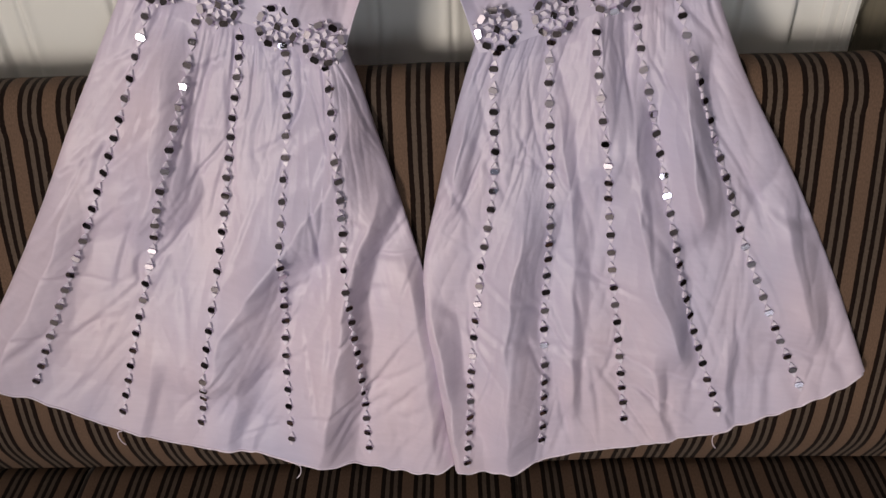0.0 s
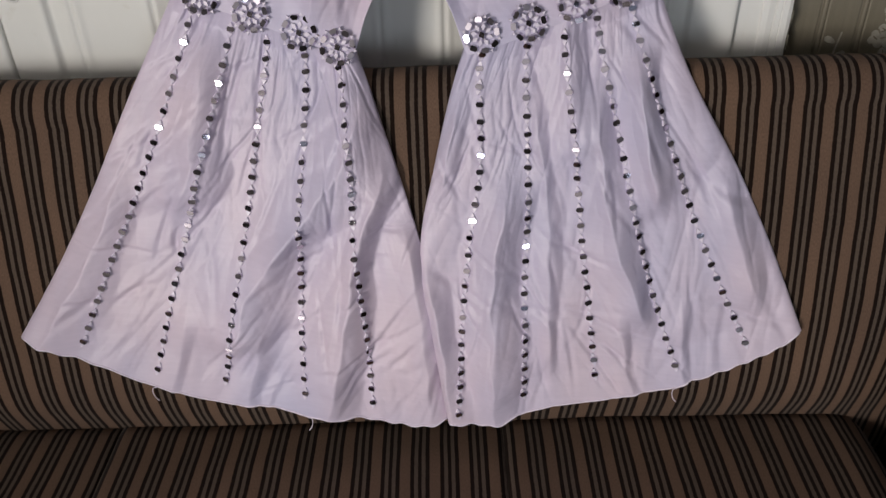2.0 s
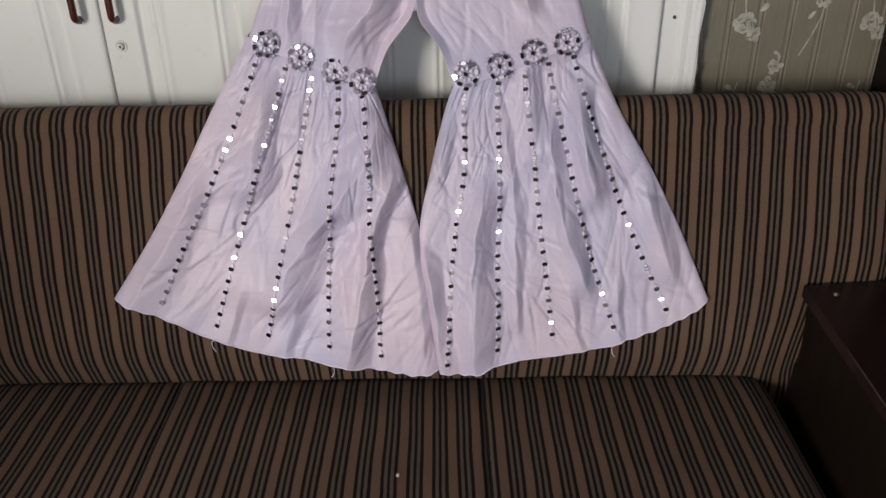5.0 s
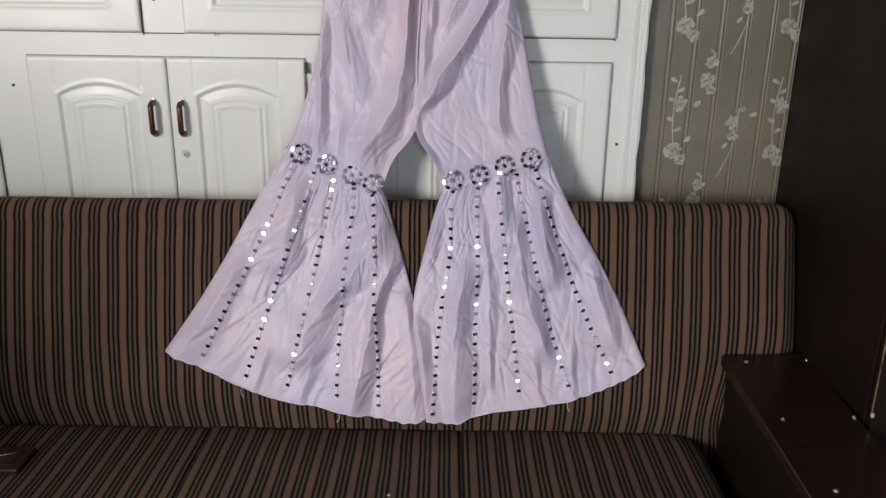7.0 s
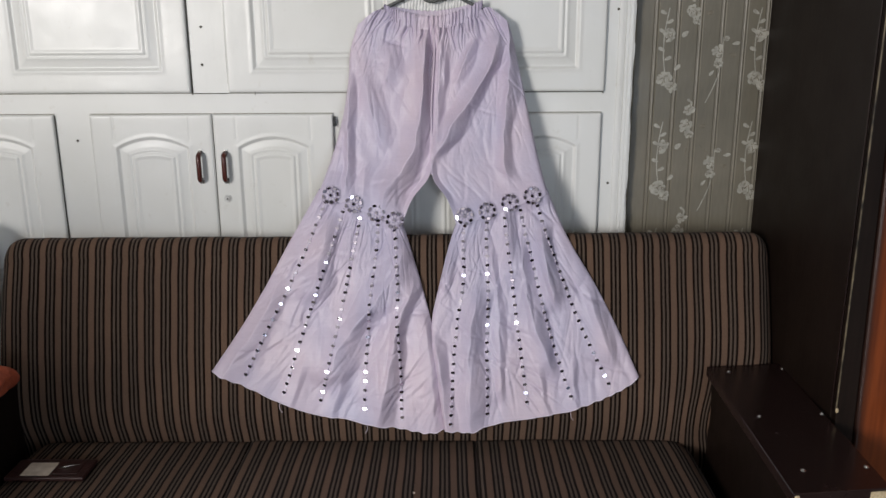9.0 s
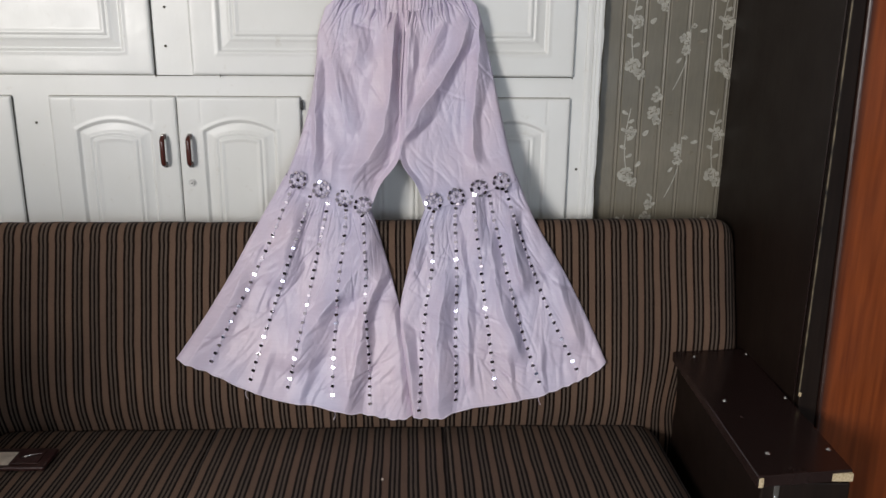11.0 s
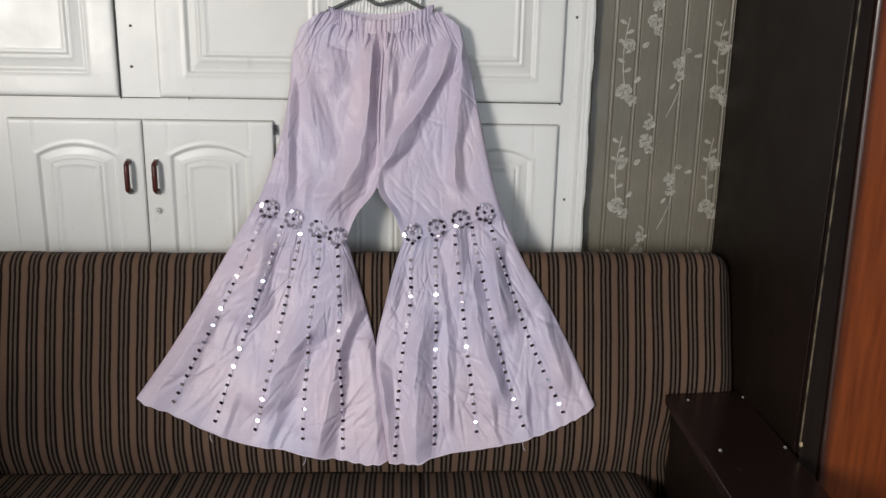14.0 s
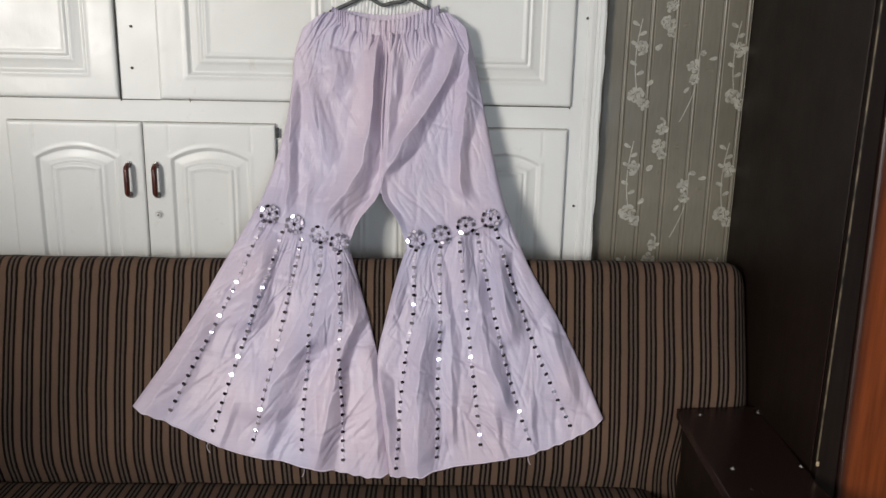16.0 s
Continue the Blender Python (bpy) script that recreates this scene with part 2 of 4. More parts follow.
def wave_noise(a, b, seed, octaves=4, base=1.0):
    """Smooth wrinkles over two arrays, from sums of slanted waves."""
    g = np.random.default_rng(seed)
    out = np.zeros(np.broadcast(a, b).shape)
    for k in range(octaves):
        for _ in range(3):
            w, p, q = base * 1.8**k, g.uniform(-1, 1), g.uniform(0, 6.28)
            out = out + np.sin(w * (a * math.cos(p * 1.5) + b * math.sin(p * 1.5)) + q + 1.3 * np.sin(w * 0.6 * b + q)) / (1.7**k)
    return out / 4.5


# ---- room ----
WX0, WX1, WY0, CEILZ = -3.40, 2.40, -4.4, 2.95
tagged(box("floor", WX0 - 0.2, WX1 + 0.2, WY0 - 0.2, 1.2, -0.1, 0.0, TILE), "grey speckled terrazzo floor of the room", "floor", kind="structure")
tagged(box("ceiling", WX0 - 0.2, WX1 + 0.2, WY0 - 0.2, 1.2, CEILZ, CEILZ + 0.1, CEIL), "plain off-white plaster ceiling", "ceiling", kind="structure")
wall_north = tagged(box("wall_north", WX0 - 0.2, WX1 + 0.2, 0.946, 1.14, 0, CEILZ, PAPER), "grey-brown panelled wall with vertical grooves and printed flowers", "wall", kind="structure")
# added out of view: blocks window light from the sofa's left end
tagged(box("shade_screen", WX0, -1.48, -1.20, -1.08, 0, 1.31, PLASTER), "unseen half-height grey screen, added to shade the sofa's left end", "wall", kind="structure")
tagged(box("wall_east", WX1, WX1 + 0.2, WY0, 0.938, 0, CEILZ, PLASTER), "plain grey plaster wall", "wall", kind="structure")


def joined(boxes):
    bm = bmesh.new()
    for args in boxes:
        b2 = box_bm(*args)
        tmp = bpy.data.meshes.new("piece")
        b2.to_mesh(tmp)
        b2.free()
        bm.from_mesh(tmp)
        bpy.data.meshes.remove(tmp)
    return bm


tagged(box("wall_west", WX0 - 0.2, WX0, WY0, 0.938, 0, CEILZ, PLASTER), "plain grey plaster wall", "wall", kind="structure")
SY0, SY1 = WY0 - 0.2, WY0
# the second opening is made up, to go with the fill lamp
south = [(WX0 - 0.2, -3.36, SY0, SY1, 0, CEILZ), (-3.36, -2.24, SY0, SY1, 0, 1.25), (-3.36, -2.24, SY0, SY1, 2.55, CEILZ),
         (-2.24, 0.50, SY0, SY1, 0, CEILZ), (0.50, 1.40, SY0, SY1, 2.15, CEILZ), (1.40, WX1 + 0.2, SY0, SY1, 0, CEILZ)]
tagged(part("wall_south", joined(south), PLASTER), "plain grey plaster wall with a window opening and an added opening by the fill lamp", "wall", kind="structure")


# ---- grooved boards of the wall ----
def wall_boards():
    pitch, first = 0.0545, 0.4588
    outline = [(0.0, 0.946), (0.0, 0.9432), (0.0022, 0.9424), (0.0030, 0.9400), (0.0050, 0.9390), (0.0072, 0.9390), (0.0090, 0.9404), (0.0100, 0.9408), (0.0120, 0.9394), (0.0520, 0.9394), (0.0535, 0.9400), (0.0543, 0.9440), (0.0543, 0.946)]
    bm = bmesh.new()
    rings = [[bm.verts.new((x, y, z)) for x, y in outline] for z in (0.0, 2.90)]
    for k in range(len(outline) - 1):
        bm.faces.new((rings[0][k], rings[0][k + 1], rings[1][k + 1], rings[1][k]))
    bm.faces.new(rings[1])
    bmesh.ops.recalc_face_normals(bm, faces=bm.faces)
    me = bpy.data.meshes.new("board")
    bm.to_mesh(me)
    bm.free()
    me.materials.append(PAPER)
    for k in range(7):
        ob = new("board", me)
        ob.parent = wall_north
        ob.location.x = first + k * pitch


wall_boards()


# ---- printed flowers of the wallpaper ----
def flower_print():
    pale, brown = bmesh.new(), bmesh.new()
    y = 0.9385

    def petal(bm, cx, cz, ang, ln, wd):
        ring = []
        for k in range(8):
            a = k * math.pi / 4
            px, pz = ln * 0.5 * (1 + math.cos(a)), wd * math.sin(a) * (0.75 + 0.25 * math.cos(a))
            ring.append(bm.verts.new((cx + px * math.cos(ang) - pz * math.sin(ang), y + random.uniform(-0.0004, 0.0003) - (0.0009 if bm is brown else 0), cz + px * math.sin(ang) + pz * math.cos(ang))))
        bm.faces.new(ring)

    def blossom(cx, cz, r):
        s = random.uniform(0, 6)
        for k in range(7):
            a = s + k * 0.898 + random.uniform(-0.2, 0.2)
            petal(pale, cx + 0.05 * r * math.cos(a), cz + 0.05 * r * math.sin(a), a, r * random.uniform(0.6, 0.95), r * random.uniform(0.30, 0.42))
        for k in range(7):
            petal(brown, cx + random.uniform(-1, 1) * r * 0.45, cz + random.uniform(-1, 1) * r * 0.45, random.uniform(0, 6), r * 0.45, r * 0.06)

    def stem(x0, z0, x1, z1, bend, bm, w=0.0014):
        prev = None
        for k in range(11):
            t = k / 10
            x, z = x0 + (x1 - x0) * t + bend * math.sin(t * 3.14), z0 + (z1 - z0) * t
            a, b = bm.verts.new((x - w, y + 0.0006, z)), bm.verts.new((x + w, y + 0.0006, z))
            if prev:
                bm.faces.new((prev[0], prev[1], b, a))
            prev = (a, b)

    for row in range(-2, 4):
        z = 1.350 + row * 0.277
        # tall sprig with two blossoms and paired leaves
        for dx, dz in ((0.0, 0.0), (0.226, 0.110)):
            x = 0.549 + dx
            stem(x, z + 0.115, x + 0.004, z - 0.075, -0.012, pale)
            blossom(x + 0.004, z + 0.052, 0.020)
            blossom(x - 0.004, z - 0.055, 0.025)
            blossom(x + 0.014, z - 0.074, 0.018)
            for k in range(6):
                sx = 1 if k % 2 else -1
                petal(pale, x - 0.006, z + 0.10 - k * 0.022, 1.57 - sx * 1.1, 0.019, 0.006)
            petal(pale, x + 0.020, z - 0.035, 0.8, 0.02, 0.007)
        # mid sprig
        x = 0.610
        stem(x + 0.012, z + 0.17, x, z + 0.03, 0.006, brown)
        blossom(x + 0.002, z + 0.143, 0.017)
        blossom(x - 0.003, z + 0.106, 0.022)
        blossom(x + 0.006, z + 0.085, 0.014)
        petal(pale, x - 0.012, z + 0.06, 3.9, 0.02, 0.008)
        petal(brown, x + 0.03, z + 0.10, 0.3, 0.018, 0.007)
        for k in range(3):
            petal(pale, x + 0.008, z + 0.14 + k * 0.012, 0.6 + k, 0.014, 0.004)
        # trailing sprig
        x = 0.672
        stem(x + 0.012, z + 0.045, x - 0.02, z - 0.115, 0.014, pale)
        blossom(x + 0.002, z + 0.012, 0.019)
        blossom(x + 0.006, z - 0.018, 0.015)
        blossom(x + 0.022, z + 0.042, 0.009)
        petal(pale, x + 0.036, z + 0.028, 0.2, 0.02, 0.006)
        petal(brown, x + 0.03, z + 0.005, -0.3, 0.02, 0.008)
        petal(pale, x - 0.004, z - 0.035, 4.0, 0.018, 0.005)
        stem(x - 0.055, z + 0.085, x - 0.005, z + 0.035, 0.0, brown, 0.0009)
    part("printed_flower", pale, FLOWER, wall_north, "pale cream printed blossoms")["kind"] = "stuff"
    part("printed_leaf", brown, STEM, wall_north, "brownish printed leaves and stems")["kind"] = "stuff"


flower_print()


# ---- built-in cupboard ----
cupboard = tagged(new("wall_cupboard"), "white gloss-painted built-in wooden cupboard with arched door panels, chipped edges", "cupboard")
FACE = 0.905
box("face_frame", -1.95, 0.455, FACE + 0.006, 0.939, 0.0, 2.35, PAINT, cupboard, 0.002)


def panel_door(x0, x1, z0, z1, inset, side_inset, arch, name="door"):
    """A door leaf with a moulded, raised panel; arch: the rise of the panel's top."""
    w, h = x1 - x0, z1 - z0
    step = 0.0028
    nx, nz = int(w / step), int(h / step)
    X, Z = np.meshgrid(np.linspace(x0, x1, nx), np.linspace(z0, z1, nz))
    px0, px1, pz0, pz1 = x0 + side_inset, x1 - side_inset, z0 + inset, z1 - inset
    u = np.clip((X - px0) / (px1 - px0), 0, 1)
    top = pz1 - arch * (1 - np.sin(np.pi * u) ** 0.8) if arch else np.full_like(X, pz1)
    s = np.minimum(np.minimum(X - px0, px1 - X), np.minimum(Z - pz0, (top - Z) * 0.96))
    prof = smooth_curve([-0.012, -0.006, -0.003, 0.0, 0.004, 0.010, 0.022, 0.032, 0.034, 0.037, 0.050],
                        [0.0, -0.0008, -0.0014, 0.0008, 0.0060, 0.0052, 0.0028, 0.0010, 0.0034, 0.0000, 0.0002])
    d = prof(s)
    d = d + 0.0005 * wave_noise(X * 30, Z * 30, int(abs(x0) * 997) + 3)
    # stile and rail joints
    for xs in (x0 + side_inset - 0.006, x1 - side_inset + 0.006):
        d = d + 0.0014 * np.exp(-((X - xs) / 0.0016) ** 2) * (Z > pz1 - 0.5 * arch + 0.008)
    edge = np.minimum(np.minimum(X - x0, x1 - X), np.minimum(Z - z0, z1 - Z))
    d = d + 0.003 * np.exp(-edge / 0.002)
    front = np.stack([X, FACE - 0.006 + d, Z], -1)
    rim = np.pad(front, ((1, 1), (1, 1), (0, 0)), mode="edge")
    rim[0, :, 1] = rim[-1, :, 1] = FACE + 0.0045
    rim[:, 0, 1] = rim[:, -1, 1] = FACE + 0.0045
    return grid_mesh(name, rim, PAINT, cupboard)


lower = [panel_door(a, b, 0.72, 1.215, 0.058, 0.062, 0.026) for a, b in
         ((-1.60, -1.292), (-1.278, -0.976), (-0.886, -0.583), (-0.580, -0.281), (-0.180, 0.098), (0.106, 0.386))]
upper = [panel_door(a, b, 1.268, 2.10, 0.056, 0.068, 0.0) for a, b in ((-1.60, -1.124), (-1.118, -0.628), (-0.536, -0.076), (-0.070, 0.390))]


def pull_handle(x, door):
    pts = []
    zc, hh, rr = 1.0845, 0.035, 0.010
    for k in range(7):
        a = k / 6 * math.pi / 2
        pts.append((x, FACE - 0.006 - 0.022 * math.sin(a), zc + hh - rr + rr * math.cos(a)))
    pts += [(x, p[1], 2 * zc - p[2]) for p in pts[::-1]]
    part("handle", tube_bm(pts, 0.0062, 10), HANDLE, door, "dark red-brown pull handle", True)
    for s in (1, -1):
        box("handle_foot", x - 0.0055, x + 0.0055, FACE - 0.0095, FACE - 0.0045, zc + s * hh - 0.0075, zc + s * hh + 0.0075, CHROME, door, 0.001, "worn metal handle foot")


pull_handle(-0.616, lower[2])
pull_handle(-0.553, lower[3])


def disc_bm(x, y, z, r, t, sides=20, dome=0.0, axis="y"):
    bm = bmesh.new()
    bmesh.ops.create_cone(bm, cap_ends=True, segments=sides, radius1=r, radius2=r * 0.88, depth=t)
    if dome:
        bmesh.ops.bevel(bm, geom=[e for e in bm.edges if all(v.co.z > 0 for v in e.verts)], offset=t * 0.6, segments=3, affect="EDGES")
    bmesh.ops.transform(bm, matrix=Matrix.Translation((x, y, z)) @ (Matrix.Rotation(math.pi / 2, 4, "X") if axis == "y" else Matrix.Identity(4)), verts=bm.verts)
    return bm


part("lock", disc_bm(-0.5545, FACE - 0.0085, 1.003, 0.0105, 0.007, 24, 1), STEEL, lower[3], "round chrome cam lock")
part("keyhole", disc_bm(-0.5545, FACE - 0.0124, 1.003, 0.0024, 0.002, 12), BLACK, lower[3])
box("hinge", -0.2795, -0.2745, FACE - 0.0075, FACE + 0.005, 1.185, 1.208, BLACK, lower[3], 0.0008, "small dark hinge")
for x, z in ((0.411, 1.037), (0.418, 1.462), (-0.598, 1.335), (-0.594, 1.425), (-0.925, 1.15)):
    part("nail", disc_bm(x, FACE + 0.0045, z, 0.0032, 0.003, 10), DARK_MARK, cupboard, "dark nail head")
# moulded edge strip with chipped paint
zz = np.linspace(0.0, 2.35, 400)
prof = [(0.420, 0.0), (0.4215, -0.003), (0.429, -0.0042), (0.4365, -0.0035), (0.4375, -0.0015), (0.4390, -0.0050), (0.4450, -0.0056), (0.4460, -0.0040), (0.4475, -0.0062), (0.4545, -0.0066), (0.4598, -0.0045), (0.4605, 0.005), (0.4600, 0.0330)]
P = np.array([[(x + (0.0009 * math.sin(z * 61) + 0.0012 * math.sin(z * 23 + 1) if x > 0.455 else 0), FACE + 0.0055 + dy, z) for x, dy in prof] for z in zz])
edge_trim = grid_mesh("edge_trim", P, PAINT, cupboard, smooth=False)
g2 = np.random.default_rng(3)
chips = bmesh.new()
for _ in range(46):
    z, hgt = g2.uniform(0.88, 1.52), g2.uniform(0.004, 0.03)
    x = 0.4612 + g2.uniform(-0.0006, 0.0004)
    b2 = box_bm(x - 0.0012, x + 0.0012, FACE + g2.uniform(-0.002, 0.004), FACE + 0.0125, z, z + hgt, 0.0005, 1)
    tmp = bpy.data.meshes.new("t")
    b2.to_mesh(tmp)
    b2.free()
    chips.from_mesh(tmp)
    bpy.data.meshes.remove(tmp)
part("chipped_paint", chips, DARK_MARK, cupboard, "dark chipped paint along the edge")["kind"] = "stuff"
# dark lines in the door gaps
for x0, x1, z0, z1 in ((-0.6272, -0.6255, 1.262, 1.9), (-0.5375, -0.5362, 1.29, 1.44), (-0.5828, -0.5802, 0.75, 1.21), (-0.6255, -0.538, 1.2645, 1.2665), (-0.9775, -0.9750, 0.80, 1.212), (0.3872, 0.3890, 1.262, 1.8), (0.03, 0.388, 1.2650, 1.267), (-0.8875, -0.8862, 0.9, 1.2)):
    box("door_gap", x0, x1, FACE + 0.002, FACE + 0.0072, z0, z1, DARK_MARK, cupboard, 0, "thin dark gap")
# shadow lines under and above the doors, drawn as thin grey strips
for x0, x1, z in ((-1.118, -0.6285, 1.2662), (-0.5355, 0.030, 1.2662), (-0.886, -0.584, 1.2163), (-0.5795, -0.281, 1.2163), (0.106, 0.386, 1.2163), (-1.278, -0.976, 1.2163)):
    box("door_gap", x0, x1, FACE + 0.0022, FACE + 0.0070, z - 0.0009, z + 0.0009, GAP_SHADE, cupboard, 0, "shade line in the door gap, drawn in grey")
for x, z0, z1 in ((-0.470, 1.262, 1.272),):
    box("hairline_crack", x, x + 0.0003, FACE - 0.0062, FACE - 0.0005, z0, z1, DARK_MARK, cupboard)

# ---- tall dark wardrobe ----
wardrobe = tagged(new("wardrobe"), "tall dark brown laminate wardrobe with a worn front edge", "wardrobe")
box("side_panel", 0.795, 0.817, 0.405, 0.936, 0.0, 2.3, DARKWOOD, wardrobe, 0.0015)
stile, door_leaf = box_bm(0.797, 0.836, 0.385, 0.4045, 0.0, 2.3, 0.0015), box_bm(0.8375, 1.90, 0.380, 0.403, 0.05, 2.25, 0.007, 4)
for v in [*stile.verts, *door_leaf.verts]:
    # the door hangs a little askew
    if 0.81 < v.co.x < 1.0:
        v.co.x -= 0.018 * (v.co.z - 0.65)
part("front_stile", stile, DARKWOOD, wardrobe)
box("top_board", 0.8175, 1.9, 0.405, 0.936, 2.26, 2.3, DARKWOOD, wardrobe, 0.0015)
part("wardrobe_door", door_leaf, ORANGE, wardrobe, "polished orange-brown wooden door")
box("edge_banding", 0.7935, 0.7965, 0.3825, 0.3860, 0.655, 2.3, GILT, wardrobe, 0.001, "worn pale edge banding")
box("edge_banding", 0.7930, 0.7945, 0.400, 0.404, 0.655, 2.3, BOARD, wardrobe, 0.0006, "dark edge banding")
box("broken_corner", 0.7935, 0.7985, 0.3795, 0.386, 0.656, 0.665, CHIP, wardrobe, 0.0015, "broken pale chipboard corner")

# ---- sofa ----
sofa = tagged(new("sofa"), "brown and black striped fabric sofa with dark wooden box arms", "sofa")
SX0, SX1 = -1.095, 0.794
back_y = smooth_curve([0.30, 0.42, 0.50, 0.60, 0.70, 0.80, 0.86, 0.90], [0.715, 0.690, 0.662, 0.671, 0.694, 0.724, 0.744, 0.760])


def sofa_back():
    prof = [(float(back_y(z)), z) for z in np.linspace(0.30, 0.885, 46)]
    cy, cz, r = 0.795, 0.880, 0.050
    y0, z0 = prof[-1]
    a0 = math.atan2(z0 - cz, y0 - cy)
    r0 = math.hypot(z0 - cz, y0 - cy)
    for k in range(1, 17):
        a = a0 + (0.0 - a0) * k / 16
        rr = r0 + (r - r0) * min(1, k / 6)
        prof.append((cy + rr * math.cos(a), cz + rr * math.sin(a)))
    prof += [(cy + r, 0.80), (cy + r, 0.5), (cy + r, 0.15)]
    prof = np.array(prof)
    length = np.concatenate([[0], np.cumsum(np.hypot(*np.diff(prof, axis=0).T))])
    xs = np.concatenate([SX0 + 0.07 * (1 - np.cos(np.linspace(0, math.pi / 2, 12))), np.linspace(SX0 + 0.075, SX1 - 0.075, 190), SX1 - 0.07 * (1 - np.cos(np.linspace(math.pi / 2, 0, 12)))])
    X = np.repeat(xs[:, None], len(prof), 1)
    Y, Z = np.repeat(prof[None, :, 0], len(xs), 0), np.repeat(prof[None, :, 1], len(xs), 0)
    end = np.minimum(X - SX0, SX1 - X)
    R = 0.065
    shrink = np.where(end < R, R - np.sqrt(np.maximum(0, R * R - (R - end) ** 2)), 0)
    k = np.clip((Z - 0.55) / 0.35, 0, 1)
    Z = Z - shrink * k
    Y = Y + np.where(Y < 0.80, shrink * 0.75, 0)
    # soft unevenness, and the dip where the garment's weight and seams pull
    bump = 0.0042 * wave_noise(X * 7, Z * 9, 5) + 0.0016 * wave_noise(X * 34, Z * 6, 9)
    front = (Y < 0.80)
    Y = Y + np.where(front, bump, 0)
    Z = Z + np.where(Z > 0.84, 0.0035 * wave_noise(X * 9, X * 0 + 1, 12) + 0.0012 * wave_noise(X * 60, X * 0, 13), 0)
    Z = Z + 0.006 * (X + 0.2) * np.clip((Z - 0.5) / 0.4, 0, 1)
    pinch = np.exp(-((Z - 0.50) / 0.08) ** 2)
    U = X + 0.035 * pinch * np.clip((X - 0.45) / 0.2, 0, 1.4) ** 2
    uv = np.stack([U, np.repeat(length[None], len(xs), 0)], -1)
    return grid_mesh("backrest", np.stack([X, Y, Z], -1), STRIPES, sofa, uv)


backrest = sofa_back()


def cushion(x0, x1, seed, soft0=0.002, soft1=0.002):
    y0, y1, z0, z1 = 0.02, 0.715, 0.27, 0.437
    n, mm = 60, 60
    a, b = np.meshgrid(np.linspace(0, 1, n), np.linspace(0, 1, mm))
    X, Yy = x0 + (x1 - x0) * a, y1 + (y0 - y1) * b
    ey = np.minimum(y1 - Yy, Yy - y0)
    fall = lambda e, rad: np.where(e < rad, rad - np.sqrt(np.maximum(0, rad * rad - (rad - e) ** 2)), 0)
    Z = z1 - fall(X - x0, soft0) * 0.8 - fall(x1 - X, soft1) * 0.8 - fall(ey, 0.05) + 0.012 * np.sin(math.pi * np.clip((X + 1.028) / 1.634, 0, 1)) ** 0.5 * np.sin(math.pi * b) ** 0.6
    Z = Z + 0.003 * wave_noise(X * 8, Yy * 8, seed) + 0.0012 * wave_noise(X * 40, Yy * 9, seed + 1)
    top = np.stack([X, Yy, Z], -1)
    rim = np.pad(top, ((1, 1), (1, 1), (0, 0)), mode="edge")
    for sl in ((0, slice(None)), (-1, slice(None)), (slice(None), 0), (slice(None), -1)):
        rim[sl][..., 2] = z0
    g = np.random.default_rng(seed)
    uv = np.stack([rim[..., 0] + 0.0135 * g.uniform(-1, 1), rim[..., 1]], -1)
    return grid_mesh("seat_cushion", rim, STRIPES, sofa, uv)


cushion(-1.028, -0.4797, 21, soft0=0.07)
cushion(-0.4793, 0.0703, 31)
cushion(0.0707, 0.606, 41, soft1=0.07)
box("base", -1.03, 0.612, 0.03, 0.83, 0.06, 0.275, DARKWOOD, sofa, 0.006)
for fx in (-1.10, 0.70):
    for fy in (0.14, 0.80):
        box("foot", fx - 0.03, fx + 0.03, fy - 0.03, fy + 0.03, 0.0, 0.07, DARKWOOD, sofa, 0.004)


def sofa_arm(x0, x1, flip):
    body = box("armrest", x0 + 0.006, x1 - 0.004, 0.125, 0.672, 0.06, 0.6145, DARKWOOD, sofa, 0.003, "dark brown box armrest")
    board = box_bm(x0 - 0.010, x1, 0.108, 0.668, 0.615, 0.638, 0.0018)
    for v in board.verts:
        v.co.y += 0.145 * (x1 - v.co.x if flip else v.co.x - x0)
    part("arm_board", board, BOARD, body, "flat dark arm board with screws, sawn askew")
    cx = [(x0 + 0.033, 0.636), (x1 - 0.006, 0.655), (x0 + 0.029, 0.404), (x1 - 0.006, 0.420), (x0 + 0.037, 0.187), (x1 - 0.012, 0.203)]
    if flip:
        cx = [(x0 + x1 - px, py) for px, py in cx]
    for px, py in cx:
        part("screw", disc_bm(px, py, 0.6392, 0.0055, 0.0034, 14, 1, "z"), CHROME, body, "round metal screw head", True)
    return body


arm = sofa_arm(0.607, 0.776, False)
sofa_arm(-1.215, -1.031, True)
box("broken_corner", 0.5985, 0.610, 0.1065, 0.134, 0.6135, 0.6345, CHIP, arm, 0.003, "broken pale chipboard corner")
box("broken_corner", 0.738, 0.7765, 0.1265, 0.137, 0.6160, 0.6325, CHIP, arm, 0.002, "broken pale chipboard corner")
box("bracket", 0.634, 0.644, 0.120, 0.1255, 0.54, 0.614, CHROME, arm, 0.001, "small metal bracket")
part("screw", disc_bm(0.6385, 0.1185, 0.585, 0.005, 0.003, 12, 1), CHROME, arm, "round metal screw head")
# the arm stands a little askew
arm.matrix_basis = Matrix.Translation((0.597, 0.098, 0)) @ Matrix.Rotation(radians(-2.2), 4, "Z") @ Matrix.Translation((-0.597, -0.098, 0))

# ---- lilac flared trousers on a hanger ----
trousers = tagged(new("trousers"), "lilac silk flared trousers with mirror rows, hung over the sofa", "trousers")
